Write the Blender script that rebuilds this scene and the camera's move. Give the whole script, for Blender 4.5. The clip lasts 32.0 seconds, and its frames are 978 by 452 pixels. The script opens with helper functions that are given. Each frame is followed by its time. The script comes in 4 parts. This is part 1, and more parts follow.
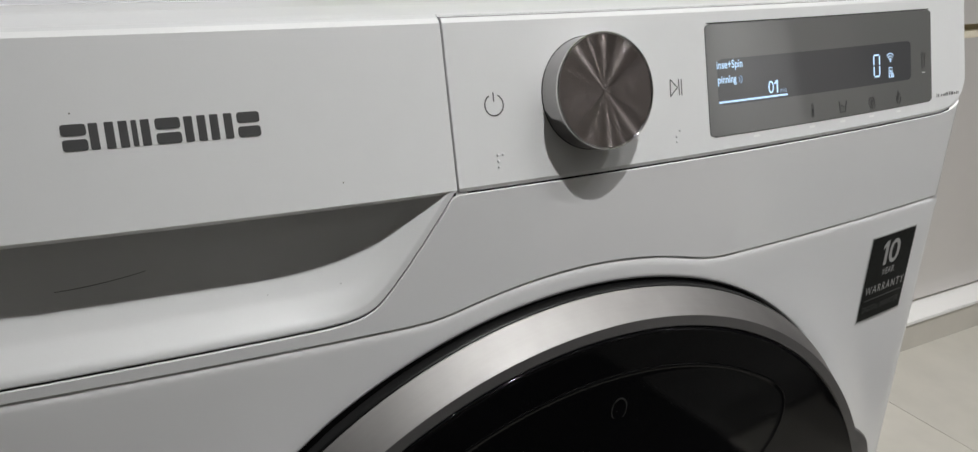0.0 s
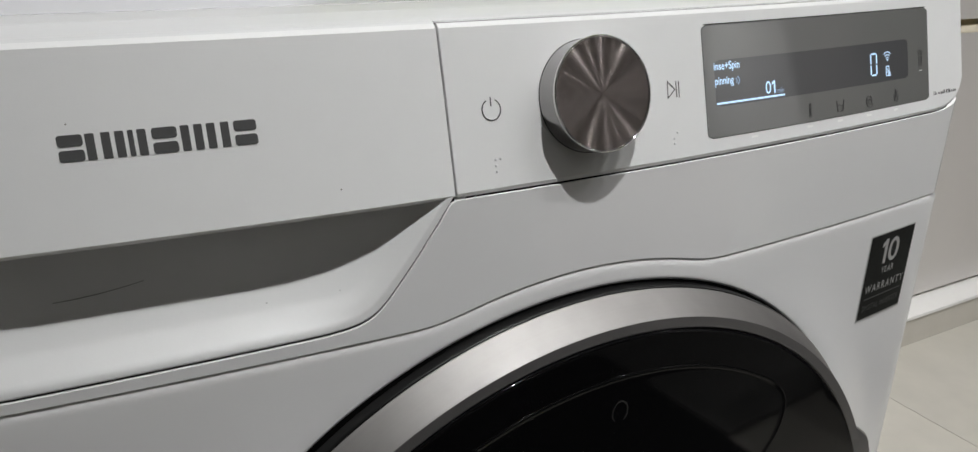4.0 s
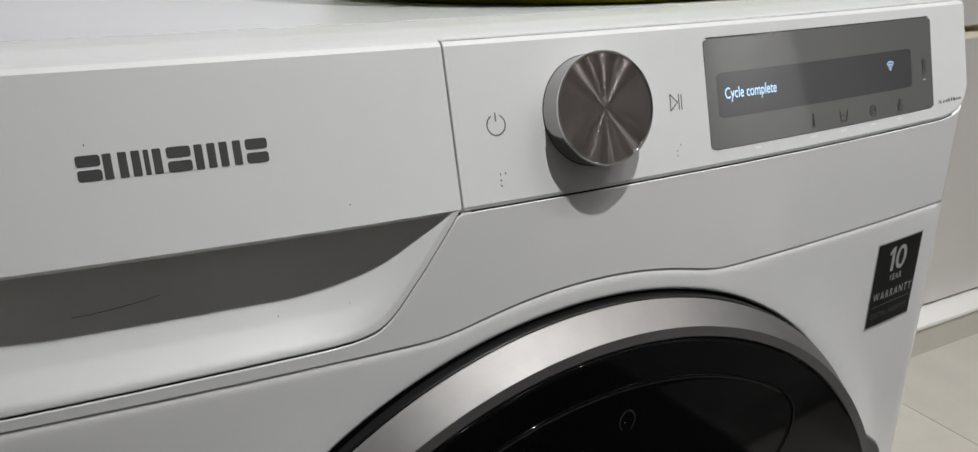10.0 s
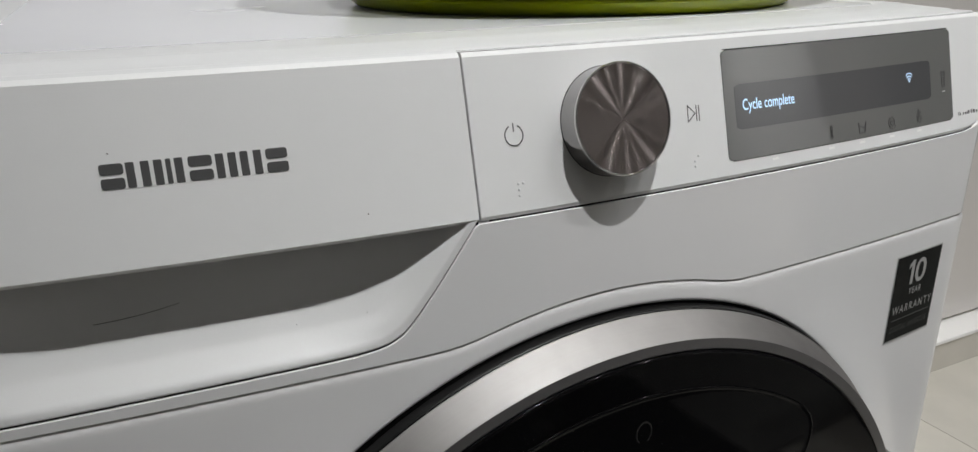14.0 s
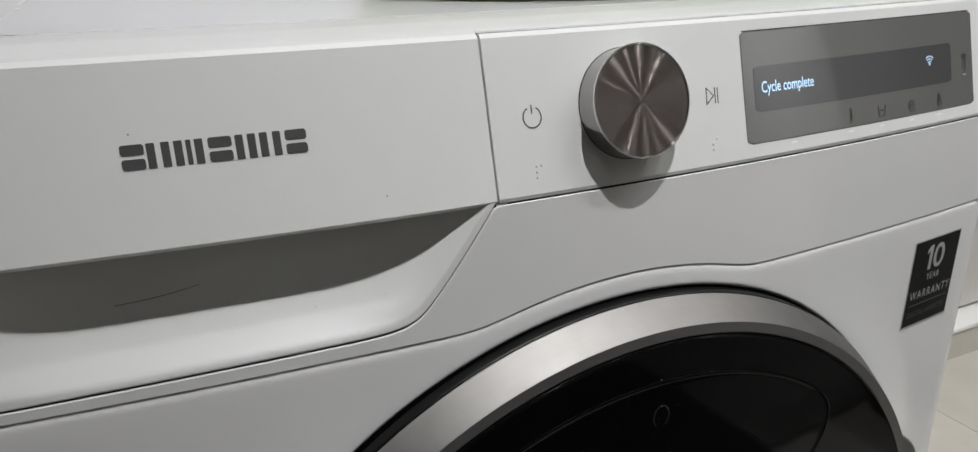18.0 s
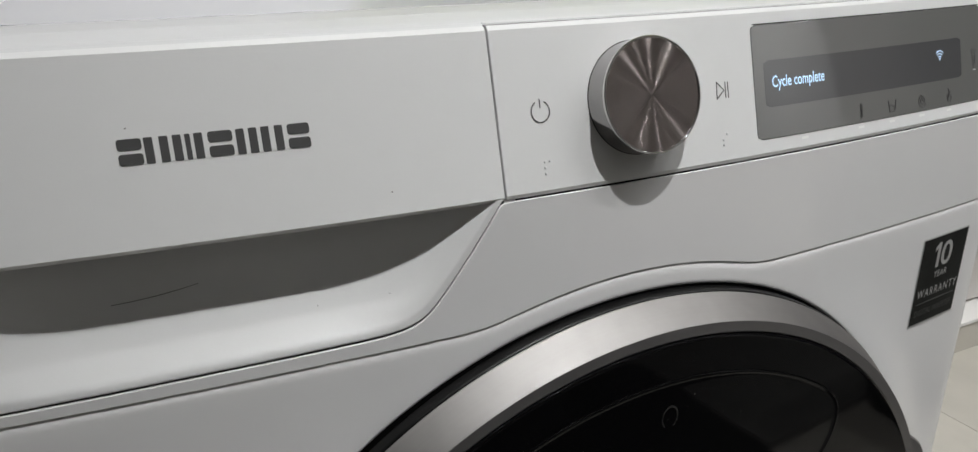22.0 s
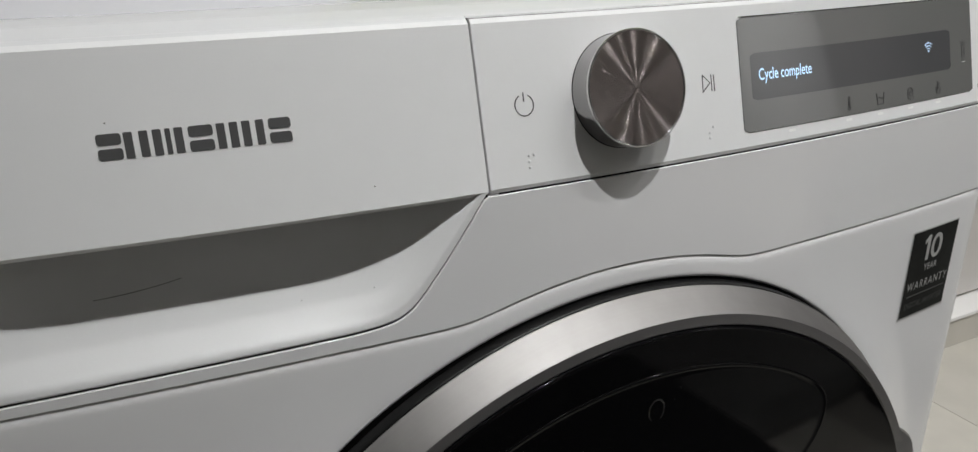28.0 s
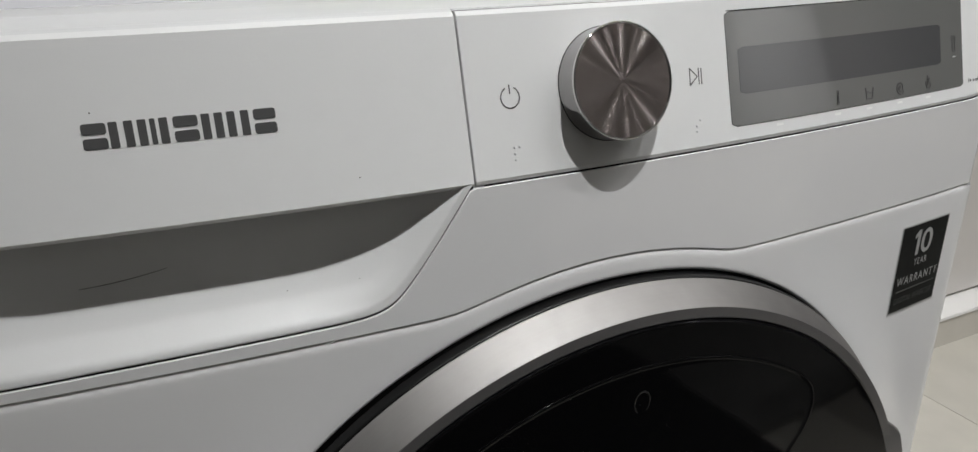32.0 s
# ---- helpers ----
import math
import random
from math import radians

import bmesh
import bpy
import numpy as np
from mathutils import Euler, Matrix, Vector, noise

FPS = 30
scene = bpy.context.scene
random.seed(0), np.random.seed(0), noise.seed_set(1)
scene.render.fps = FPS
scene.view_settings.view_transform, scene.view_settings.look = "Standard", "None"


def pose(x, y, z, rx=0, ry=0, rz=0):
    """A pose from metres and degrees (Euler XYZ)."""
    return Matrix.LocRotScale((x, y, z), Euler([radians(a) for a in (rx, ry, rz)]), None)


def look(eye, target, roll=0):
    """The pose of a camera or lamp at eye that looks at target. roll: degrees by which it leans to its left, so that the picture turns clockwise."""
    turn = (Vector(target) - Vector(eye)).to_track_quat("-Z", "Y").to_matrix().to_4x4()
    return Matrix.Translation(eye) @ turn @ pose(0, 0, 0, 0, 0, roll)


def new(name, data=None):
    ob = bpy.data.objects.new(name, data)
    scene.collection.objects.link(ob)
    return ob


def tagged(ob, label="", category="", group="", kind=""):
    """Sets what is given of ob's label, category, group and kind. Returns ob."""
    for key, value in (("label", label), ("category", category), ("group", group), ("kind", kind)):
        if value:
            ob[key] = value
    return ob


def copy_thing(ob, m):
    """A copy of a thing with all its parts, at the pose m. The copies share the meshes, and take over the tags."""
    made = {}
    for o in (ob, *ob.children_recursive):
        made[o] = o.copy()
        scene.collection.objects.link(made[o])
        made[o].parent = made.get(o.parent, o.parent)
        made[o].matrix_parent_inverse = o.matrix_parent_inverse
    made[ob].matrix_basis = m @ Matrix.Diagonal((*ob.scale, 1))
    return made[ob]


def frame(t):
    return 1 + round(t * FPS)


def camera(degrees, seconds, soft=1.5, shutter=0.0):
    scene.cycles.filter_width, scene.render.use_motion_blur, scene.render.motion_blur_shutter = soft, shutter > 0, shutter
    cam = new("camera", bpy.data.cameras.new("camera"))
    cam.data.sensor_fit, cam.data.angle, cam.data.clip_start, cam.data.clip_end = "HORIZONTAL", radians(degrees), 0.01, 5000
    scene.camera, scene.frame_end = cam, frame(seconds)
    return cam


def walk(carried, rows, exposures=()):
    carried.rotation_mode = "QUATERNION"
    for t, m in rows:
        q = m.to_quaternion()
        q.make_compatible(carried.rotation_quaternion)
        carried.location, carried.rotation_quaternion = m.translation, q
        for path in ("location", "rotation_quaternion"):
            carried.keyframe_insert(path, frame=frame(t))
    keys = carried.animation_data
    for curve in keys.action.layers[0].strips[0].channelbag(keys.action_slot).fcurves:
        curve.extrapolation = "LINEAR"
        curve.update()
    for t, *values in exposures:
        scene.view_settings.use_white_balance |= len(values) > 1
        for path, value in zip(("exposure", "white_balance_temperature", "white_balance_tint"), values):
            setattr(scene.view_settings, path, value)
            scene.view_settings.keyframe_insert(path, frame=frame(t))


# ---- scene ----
cam = camera(64.77, 32.0, soft=1.4)
walk(cam, [
    (0, pose(-0.1998, -0.2725, 0.8785, 68.73, -0.96, -27.72)), (0.5, pose(-0.2012, -0.2706, 0.8785, 68.81, -0.90, -27.87)),
    (1, pose(-0.2010, -0.2698, 0.8788, 68.82, -0.76, -28.10)), (1.5, pose(-0.1996, -0.2697, 0.8805, 68.69, -0.63, -28.05)),
    (2, pose(-0.1985, -0.2706, 0.8803, 68.71, -0.67, -28.03)), (2.5, pose(-0.1981, -0.2708, 0.8807, 68.61, -0.54, -28.11)),
    (3, pose(-0.1985, -0.2719, 0.8805, 68.63, -0.49, -28.05)), (3.5, pose(-0.1989, -0.2714, 0.8801, 68.67, -0.41, -28.05)),
    (5.5, pose(-0.1995, -0.2731, 0.8822, 68.84, 0.01, -27.83)), (6, pose(-0.1968, -0.2749, 0.8819, 68.96, 0.40, -27.84)),
    (6.5, pose(-0.1985, -0.2773, 0.8824, 68.99, 0.31, -27.56)), (7, pose(-0.1989, -0.2768, 0.8823, 69.11, 0.48, -27.65)),
    (7.5, pose(-0.1997, -0.2760, 0.8813, 69.40, 0.38, -27.46)), (8, pose(-0.2004, -0.2725, 0.8812, 69.57, 0.47, -27.75)),
    (8.5, pose(-0.2009, -0.2712, 0.8828, 69.58, 0.53, -27.93)), (9, pose(-0.1991, -0.2723, 0.8845, 69.48, 0.59, -27.89)),
    (9.5, pose(-0.1983, -0.2770, 0.8836, 69.52, 0.52, -27.57)), (10, pose(-0.1989, -0.2781, 0.8838, 69.46, 0.52, -27.28)),
    (10.5, pose(-0.2003, -0.2788, 0.8828, 69.65, 0.48, -27.09)), (11, pose(-0.2019, -0.2774, 0.8822, 69.86, 0.55, -27.07)),
    (11.5, pose(-0.2036, -0.2738, 0.8833, 70.01, 0.63, -27.20)), (12, pose(-0.2036, -0.2739, 0.8832, 70.28, 0.35, -26.90)),
    (12.5, pose(-0.2026, -0.2756, 0.8833, 70.35, 0.32, -26.72)), (13, pose(-0.2016, -0.2769, 0.8836, 70.43, 0.43, -26.59)),
    (13.5, pose(-0.2010, -0.2781, 0.8831, 70.50, 0.49, -26.42)), (14, pose(-0.2010, -0.2781, 0.8832, 70.37, 0.61, -26.28)),
    (14.5, pose(-0.2031, -0.2786, 0.8826, 70.45, 0.60, -26.27)), (16.5, pose(-0.2030, -0.2810, 0.8807, 69.99, 0.67, -25.65)),
    (17, pose(-0.2048, -0.2805, 0.8796, 69.83, 0.58, -25.53)), (17.5, pose(-0.2055, -0.2789, 0.8796, 69.83, 0.74, -25.57)),
    (18, pose(-0.2047, -0.2768, 0.8801, 69.61, 0.82, -25.64)), (18.5, pose(-0.2046, -0.2749, 0.8799, 69.41, 0.78, -25.55)),
    (19, pose(-0.2037, -0.2735, 0.8795, 69.20, 0.59, -25.50)), (19.5, pose(-0.2043, -0.2731, 0.8790, 69.13, 0.62, -25.42)),
    (20, pose(-0.2059, -0.2715, 0.8778, 69.35, 0.79, -25.57)), (20.5, pose(-0.2053, -0.2706, 0.8775, 69.27, 0.67, -25.59)),
    (21, pose(-0.2059, -0.2694, 0.8779, 69.09, 0.59, -25.56)), (21.5, pose(-0.2068, -0.2674, 0.8775, 69.28, 0.64, -25.85)),
    (22, pose(-0.2064, -0.2673, 0.8774, 69.37, 0.63, -26.08)), (22.5, pose(-0.2063, -0.2683, 0.8768, 69.58, 0.56, -25.88)),
    (23, pose(-0.2046, -0.2686, 0.8773, 69.51, 0.65, -26.00)), (23.5, pose(-0.2044, -0.2693, 0.8770, 69.59, 0.78, -26.05)),
    (24, pose(-0.2038, -0.2688, 0.8769, 69.50, 0.83, -26.13)), (24.5, pose(-0.2035, -0.2699, 0.8762, 69.55, 0.77, -26.12)),
    (25, pose(-0.2045, -0.2684, 0.8766, 69.54, 0.83, -26.21)), (25.5, pose(-0.2034, -0.2684, 0.8774, 69.35, 0.69, -26.09)),
    (27.5, pose(-0.2012, -0.2722, 0.8762, 69.11, 0.81, -25.98)), (28, pose(-0.2004, -0.2699, 0.8769, 68.97, 0.81, -26.16)),
    (28.5, pose(-0.2008, -0.2707, 0.8752, 68.96, 0.63, -26.13)), (29, pose(-0.2010, -0.2695, 0.8758, 68.83, 0.64, -26.32)),
    (29.5, pose(-0.1998, -0.2694, 0.8769, 68.83, 0.82, -26.32)), (30, pose(-0.1984, -0.2705, 0.8768, 68.84, 0.90, -26.28)),
    (30.5, pose(-0.1971, -0.2717, 0.8769, 68.78, 0.85, -26.30)), (31, pose(-0.1966, -0.2738, 0.8772, 68.72, 0.89, -26.10)),
    (31.5, pose(-0.1951, -0.2744, 0.8767, 68.74, 0.87, -26.19)), (32, pose(-0.1952, -0.2748, 0.8758, 68.66, 0.63, -25.94)),
])

# ---- world and light: a closed room with recessed ceiling spots ----
world = bpy.data.worlds.new("night")
scene.world = world
world.use_nodes = True
world.node_tree.nodes["Background"].inputs[0].default_value = (0.02, 0.022, 0.025, 1)
world.node_tree.nodes["Background"].inputs[1].default_value = 0.2
scene.view_settings.exposure = -0.10

CEIL = 2.4
# place, watts, the point it is tilted to, width of its beam
# Fourth, fifth and last are added: fill on floor, back wall, south wall.
SPOTS = ((0.02, -0.62, 101.0, (0.41, 0.02, 0.85), 66), (0.64, -0.62, 24.0, (0.64, -0.62, 0), 120), (1.26, -0.70, 42.0, (1.26, -0.66, 0), 120),
         (2.05, -0.40, 84.0, (2.05, -0.40, 0), 120), (-0.60, 0.10, 60.0, (-0.20, 0.80, 0.98), 66),
         (0.15, -2.45, 3.0, (0.1, -0.9, 0), 110), (2.75, -1.95, 8.0, (1.2, -0.8, 0), 110), (3.1, -1.75, 140.0, (3.65, -2.72, 1.45), 80))
for sx, sy, watts, aim, beam in SPOTS:
    lamp_data = bpy.data.lights.new("spot_bulb", "SPOT")
    lamp_data.energy, lamp_data.color, lamp_data.shadow_soft_size = watts, (0.985, 0.985, 0.985), 0.014
    lamp_data.spot_size, lamp_data.spot_blend = radians(beam), 0.9
    new("spot_bulb", lamp_data).matrix_basis = look((sx, sy, CEIL - 0.012), aim)


# ---- materials ----
def material(name, color, rough=0.5, metal=0.0, grain=0.0, grain_scale=60.0, bump=0.0, bump_scale=400.0, coat=0.0,
             tint=None, stretch=(1, 1, 1), rough_spread=0.06, spec=0.5):
    m = bpy.data.materials.new(name)
    m.use_nodes = True
    nt = m.node_tree
    b = nt.nodes["Principled BSDF"]
    b.inputs["Metallic"].default_value = metal
    b.inputs["Coat Weight"].default_value = coat
    b.inputs["Specular IOR Level"].default_value = spec
    b.inputs["Coat Roughness"].default_value = 0.05
    tc = nt.nodes.new("ShaderNodeTexCoord")
    mp = nt.nodes.new("ShaderNodeMapping")
    mp.inputs["Scale"].default_value = stretch
    nt.links.new(tc.outputs["Object"], mp.inputs[0])
    big = nt.nodes.new("ShaderNodeTexNoise")
    big.inputs["Scale"].default_value = grain_scale * 0.12
    big.inputs["Detail"].default_value = 4
    fine = nt.nodes.new("ShaderNodeTexNoise")
    fine.inputs["Scale"].default_value = grain_scale
    fine.inputs["Detail"].default_value = 6
    for n in (big, fine):
        nt.links.new(mp.outputs[0], n.inputs["Vector"])
    add = nt.nodes.new("ShaderNodeMath")
    add.operation = "ADD"
    nt.links.new(big.outputs[0], add.inputs[0])
    nt.links.new(fine.outputs[0], add.inputs[1])
    half = nt.nodes.new("ShaderNodeMath")
    half.operation = "MULTIPLY"
    half.inputs[1].default_value = 0.5
    nt.links.new(add.outputs[0], half.inputs[0])
    ramp = nt.nodes.new("ShaderNodeMapRange")
    ramp.inputs[1].default_value, ramp.inputs[2].default_value = 0.3, 0.7
    nt.links.new(half.outputs[0], ramp.inputs[0])
    mix = nt.nodes.new("ShaderNodeMix")
    mix.data_type = "RGBA"
    other = tint or tuple(c * (1 - grain) for c in color)
    mix.inputs[6].default_value, mix.inputs[7].default_value = (*color, 1), (*other, 1)
    nt.links.new(ramp.outputs[0], mix.inputs[0])
    nt.links.new(mix.outputs[2], b.inputs["Base Color"])
    rr = nt.nodes.new("ShaderNodeMapRange")
    rr.inputs[3].default_value, rr.inputs[4].default_value = max(0.0, rough - rough_spread), rough + rough_spread
    nt.links.new(half.outputs[0], rr.inputs[0])
    nt.links.new(rr.outputs[0], b.inputs["Roughness"])
    if bump:
        bn = nt.nodes.new("ShaderNodeTexNoise")
        bn.inputs["Scale"].default_value = bump_scale
        bn.inputs["Detail"].default_value = 3
        nt.links.new(mp.outputs[0], bn.inputs["Vector"])
        bp = nt.nodes.new("ShaderNodeBump")
        bp.inputs["Strength"].default_value = bump
        bp.inputs["Distance"].default_value = 0.0002
        nt.links.new(bn.outputs[0], bp.inputs["Height"])
        nt.links.new(bp.outputs[0], b.inputs["Normal"])
    return m


def brushed(m, axis, amount, spin=0.0):
    """Brush marks that run round the given axis."""
    nt = m.node_tree
    b = nt.nodes["Principled BSDF"]
    t = nt.nodes.new("ShaderNodeTangent")
    t.direction_type, t.axis = "RADIAL", axis
    b.inputs["Anisotropic"].default_value = amount
    b.inputs["Anisotropic Rotation"].default_value = spin
    nt.links.new(t.outputs[0], b.inputs["Tangent"])
    return m


def turned_streaks(m, centre_z, scale, amount):
    """Fine brush lines of even radius round the door's centre."""
    nt = m.node_tree
    b = nt.nodes["Principled BSDF"]
    tc = nt.nodes.new("ShaderNodeTexCoord")
    mp = nt.nodes.new("ShaderNodeMapping")
    mp.inputs["Location"].default_value = (0, 0, -centre_z)
    mp.inputs["Scale"].default_value = (1, 0, 1)
    nt.links.new(tc.outputs["Object"], mp.inputs[0])
    ln = nt.nodes.new("ShaderNodeVectorMath")
    ln.operation = "LENGTH"
    nt.links.new(mp.outputs[0], ln.inputs[0])
    nz = nt.nodes.new("ShaderNodeTexNoise")
    nz.noise_dimensions = "1D"
    nz.inputs["Scale"].default_value = scale
    nz.inputs["Detail"].default_value = 5
    nt.links.new(ln.outputs["Value"], nz.inputs["W"])
    old = b.inputs["Base Color"].links[0].from_socket
    mr = nt.nodes.new("ShaderNodeMapRange")
    mr.inputs[1].default_value, mr.inputs[2].default_value = 0.3, 0.7
    mr.inputs[3].default_value, mr.inputs[4].default_value = 1 - amount, 1 + amount
    nt.links.new(nz.outputs[0], mr.inputs[0])
    vm = nt.nodes.new("ShaderNodeVectorMath")
    vm.operation = "SCALE"
    nt.links.new(old, vm.inputs[0])
    nt.links.new(mr.outputs[0], vm.inputs["Scale"])
    nt.links.new(vm.outputs[0], b.inputs["Base Color"])
    return m


def turned_face(m, steep):
    """Fine concentric grooves of a lathe-turned face: the slope changes with the radius alone."""
    nt = m.node_tree
    b = nt.nodes["Principled BSDF"]
    tc = nt.nodes.new("ShaderNodeTexCoord")
    flat = nt.nodes.new("ShaderNodeVectorMath")
    flat.operation = "MULTIPLY"
    flat.inputs[1].default_value = (1, 1, 0)
    nt.links.new(tc.outputs["Object"], flat.inputs[0])
    ln = nt.nodes.new("ShaderNodeVectorMath")
    ln.operation = "LENGTH"
    nt.links.new(flat.outputs[0], ln.inputs[0])
    unit = nt.nodes.new("ShaderNodeVectorMath")
    unit.operation = "NORMALIZE"
    nt.links.new(flat.outputs[0], unit.inputs[0])
    nz = nt.nodes.new("ShaderNodeTexWhiteNoise")
    nz.noise_dimensions = "1D"
    nt.links.new(ln.outputs["Value"], nz.inputs["W"])
    slope = nt.nodes.new("ShaderNodeMapRange")
    slope.clamp = False
    slope.inputs[3].default_value, slope.inputs[4].default_value = -0.5 * steep, 0.5 * steep
    nt.links.new(nz.outputs[0], slope.inputs[0])
    lean = nt.nodes.new("ShaderNodeVectorMath")
    lean.operation = "SCALE"
    nt.links.new(unit.outputs[0], lean.inputs[0])
    nt.links.new(slope.outputs[0], lean.inputs["Scale"])
    up = nt.nodes.new("ShaderNodeVectorMath")
    up.operation = "ADD"
    up.inputs[1].default_value = (0, 0, 1)
    nt.links.new(lean.outputs[0], up.inputs[0])
    world_n = nt.nodes.new("ShaderNodeVectorTransform")
    world_n.vector_type, world_n.convert_from, world_n.convert_to = "NORMAL", "OBJECT", "WORLD"
    nt.links.new(up.outputs[0], world_n.inputs[0])
    nt.links.new(world_n.outputs[0], b.inputs["Normal"])
    return m


def glow(name, color, strength):
    m = bpy.data.materials.new(name)
    m.use_nodes = True
    b = m.node_tree.nodes["Principled BSDF"]
    b.inputs["Base Color"].default_value = (0.02, 0.02, 0.02, 1)
    b.inputs["Emission Color"].default_value = (*color, 1)
    b.inputs["Emission Strength"].default_value = strength
    return m


WHITE = material("white_plastic", (0.76, 0.76, 0.755), 0.42, grain=0.025, grain_scale=90, bump=0.10, bump_scale=1400)
BRIGHT = material("bright_white_print", (0.90, 0.90, 0.88), 0.4, grain=0.05)
WHITE_LID = material("white_gloss_lid", (0.67, 0.672, 0.672), 0.30, grain=0.03, grain_scale=60, bump=0.08, bump_scale=600, spec=0.35)
ENAMEL = material("white_enamel", (0.86, 0.857, 0.857), 0.34, grain=0.02, grain_scale=50, bump=0.06, bump_scale=900, coat=1.0)
PANEL_TOP = material("lid_panel_gloss", (0.82, 0.825, 0.85), 0.27, grain=0.03, grain_scale=12, coat=0.3, rough_spread=0.03)
DARK_GAP = material("dark_gap", (0.0025, 0.0025, 0.0025), 0.85, grain=0.3, spec=0.0)
SILVER = brushed(material("brushed_silver_trim", (0.40, 0.386, 0.376), 0.58, metal=1.0, grain=0.14, grain_scale=70), "Y", 0.45, 0.25)
turned_streaks(SILVER, 0.4867, 900.0, 0.015)
TRIM_DARK = material("dark_grey_trim", (0.19, 0.183, 0.182), 0.30, metal=0.6, grain=0.1)
SIDE_DARK = material("dark_satin_side", (0.006, 0.006, 0.006), 0.35, metal=0.5, grain=0.1)
BLACK_GLASS = material("black_glass", (0.003, 0.003, 0.0033), 0.055, grain=0.3, grain_scale=30, rough_spread=0.015, spec=0.18)
KNOB_FACE = turned_face(brushed(material("turned_steel", (0.42, 0.37, 0.36), 0.19, metal=1.0, grain=0.10, grain_scale=200, rough_spread=0.02), "Z", 1.0, 0.25), 0.56)
CHROME = material("dark_chrome", (0.75, 0.74, 0.73), 0.06, metal=1.0, grain=0.05)
KNOB_SIDE = material("satin_chrome", (0.38, 0.37, 0.37), 0.12, metal=1.0, grain=0.08, grain_scale=120)
WINDOW_GREY = material("smoked_grey_window", (0.158, 0.158, 0.153), 0.08, grain=0.05, grain_scale=40, coat=1.0)
STRIP_GREY = material("dark_display_strip", (0.082, 0.083, 0.086), 0.12, grain=0.06, grain_scale=40, coat=1.0)
PRINT = material("dark_grey_print", (0.075, 0.075, 0.075), 0.5, grain=0.2)
ICON = material("black_icon_print", (0.042, 0.042, 0.042), 0.45, grain=0.2)
FOIL = material("black_foil", (0.012, 0.013, 0.012), 0.5, grain=0.4, grain_scale=250, bump=0.1, bump_scale=900, spec=0.15)
FOIL_SILVER = material("silver_foil", (0.50, 0.50, 0.49), 0.42, metal=0.25, grain=0.15, grain_scale=300)
DUST = material("grey_dust", (0.18, 0.17, 0.16), 0.9, grain=0.3)
FOIL_DIM = material("faded_silver_print", (0.09, 0.09, 0.088), 0.5, metal=0.3, grain=0.3, grain_scale=300)
GLOW_TEXT = glow("display_glow", (0.55, 0.76, 1.0), 1.35)
GLOW_DIM = glow("display_glow_dim", (0.45, 0.62, 0.85), 0.6)
GREEN = material("green_plastic", (0.28, 0.33, 0.002), 0.30, grain=0.25, grain_scale=25, spec=0.5)
GREEN.node_tree.nodes["Principled BSDF"].inputs["Subsurface Weight"].default_value = 0.6
GREEN.node_tree.nodes["Principled BSDF"].inputs["Subsurface Radius"].default_value = (1.0, 1.0, 0.1)
GREEN.node_tree.nodes["Principled BSDF"].inputs["Subsurface Scale"].default_value = 0.006
FLOOR_TILE = material("pale_floor_tile", (0.56, 0.535, 0.475), 0.13, grain=0.14, grain_scale=14, bump=0.05, bump_scale=60, coat=0.5)
GROUT = material("grout", (0.50, 0.48, 0.44), 0.8, grain=0.3)
# Unseen walls, toned for bounce light and for reflections in display and lid.
BOUNCE_GREY = material("painted_wall", (0.26, 0.26, 0.255), 0.75, grain=0.05, grain_scale=30, bump=0.2, bump_scale=300)
REFLECTED_DARK = material("dark_reflection_tone", (0.13, 0.118, 0.110), 0.7, grain=0.08, grain_scale=30, bump=0.2, bump_scale=300)
REFLECTED_PALE = material("pale_reflection_tone", (0.62, 0.616, 0.608), 0.6, grain=0.04, grain_scale=30, bump=0.2, bump_scale=300)
REFLECTED_LILAC = material("lilac_reflection_tone", (0.74, 0.735, 0.765), 0.55, grain=0.06, grain_scale=30, bump=0.2, bump_scale=300)
# Pile of the added rug that darkens the door glass's reflection.
DARK_STANDIN = material("dark_standin_pile", (0.035, 0.035, 0.037), 0.95, grain=0.5, grain_scale=400, bump=0.8, bump_scale=700, spec=0.1)
GREY_STANDIN = material("grey_standin_weave", (0.24, 0.237, 0.225), 0.9, grain=0.35, grain_scale=120, bump=0.8, bump_scale=500, spec=0.1)
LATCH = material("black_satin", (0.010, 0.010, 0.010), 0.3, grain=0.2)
CEIL_PAINT = material("ceiling_paint", (0.72, 0.72, 0.71), 0.85, grain=0.04, grain_scale=30)
CABINET = material("cabinet_gloss", (0.60, 0.575, 0.55), 0.25, grain=0.03, grain_scale=20, coat=0.3)
GROOVE = material("bronze_groove", (0.64, 0.54, 0.31), 0.40, metal=0.3, grain=0.2)
SHADED_RISER = material("shaded_beige_stone", (0.60, 0.57, 0.51), 0.22, grain=0.12, grain_scale=14, coat=0.3)
LIT_CHAMPAGNE = material("lit_edge_champagne", (0.80, 0.73, 0.58), 0.40, metal=0.25, grain=0.08)
SKIRT = material("white_skirting", (0.86, 0.85, 0.83), 0.35, grain=0.04, grain_scale=30)
LENS = glow("spot_lens", (1.0, 0.93, 0.85), 12.0)

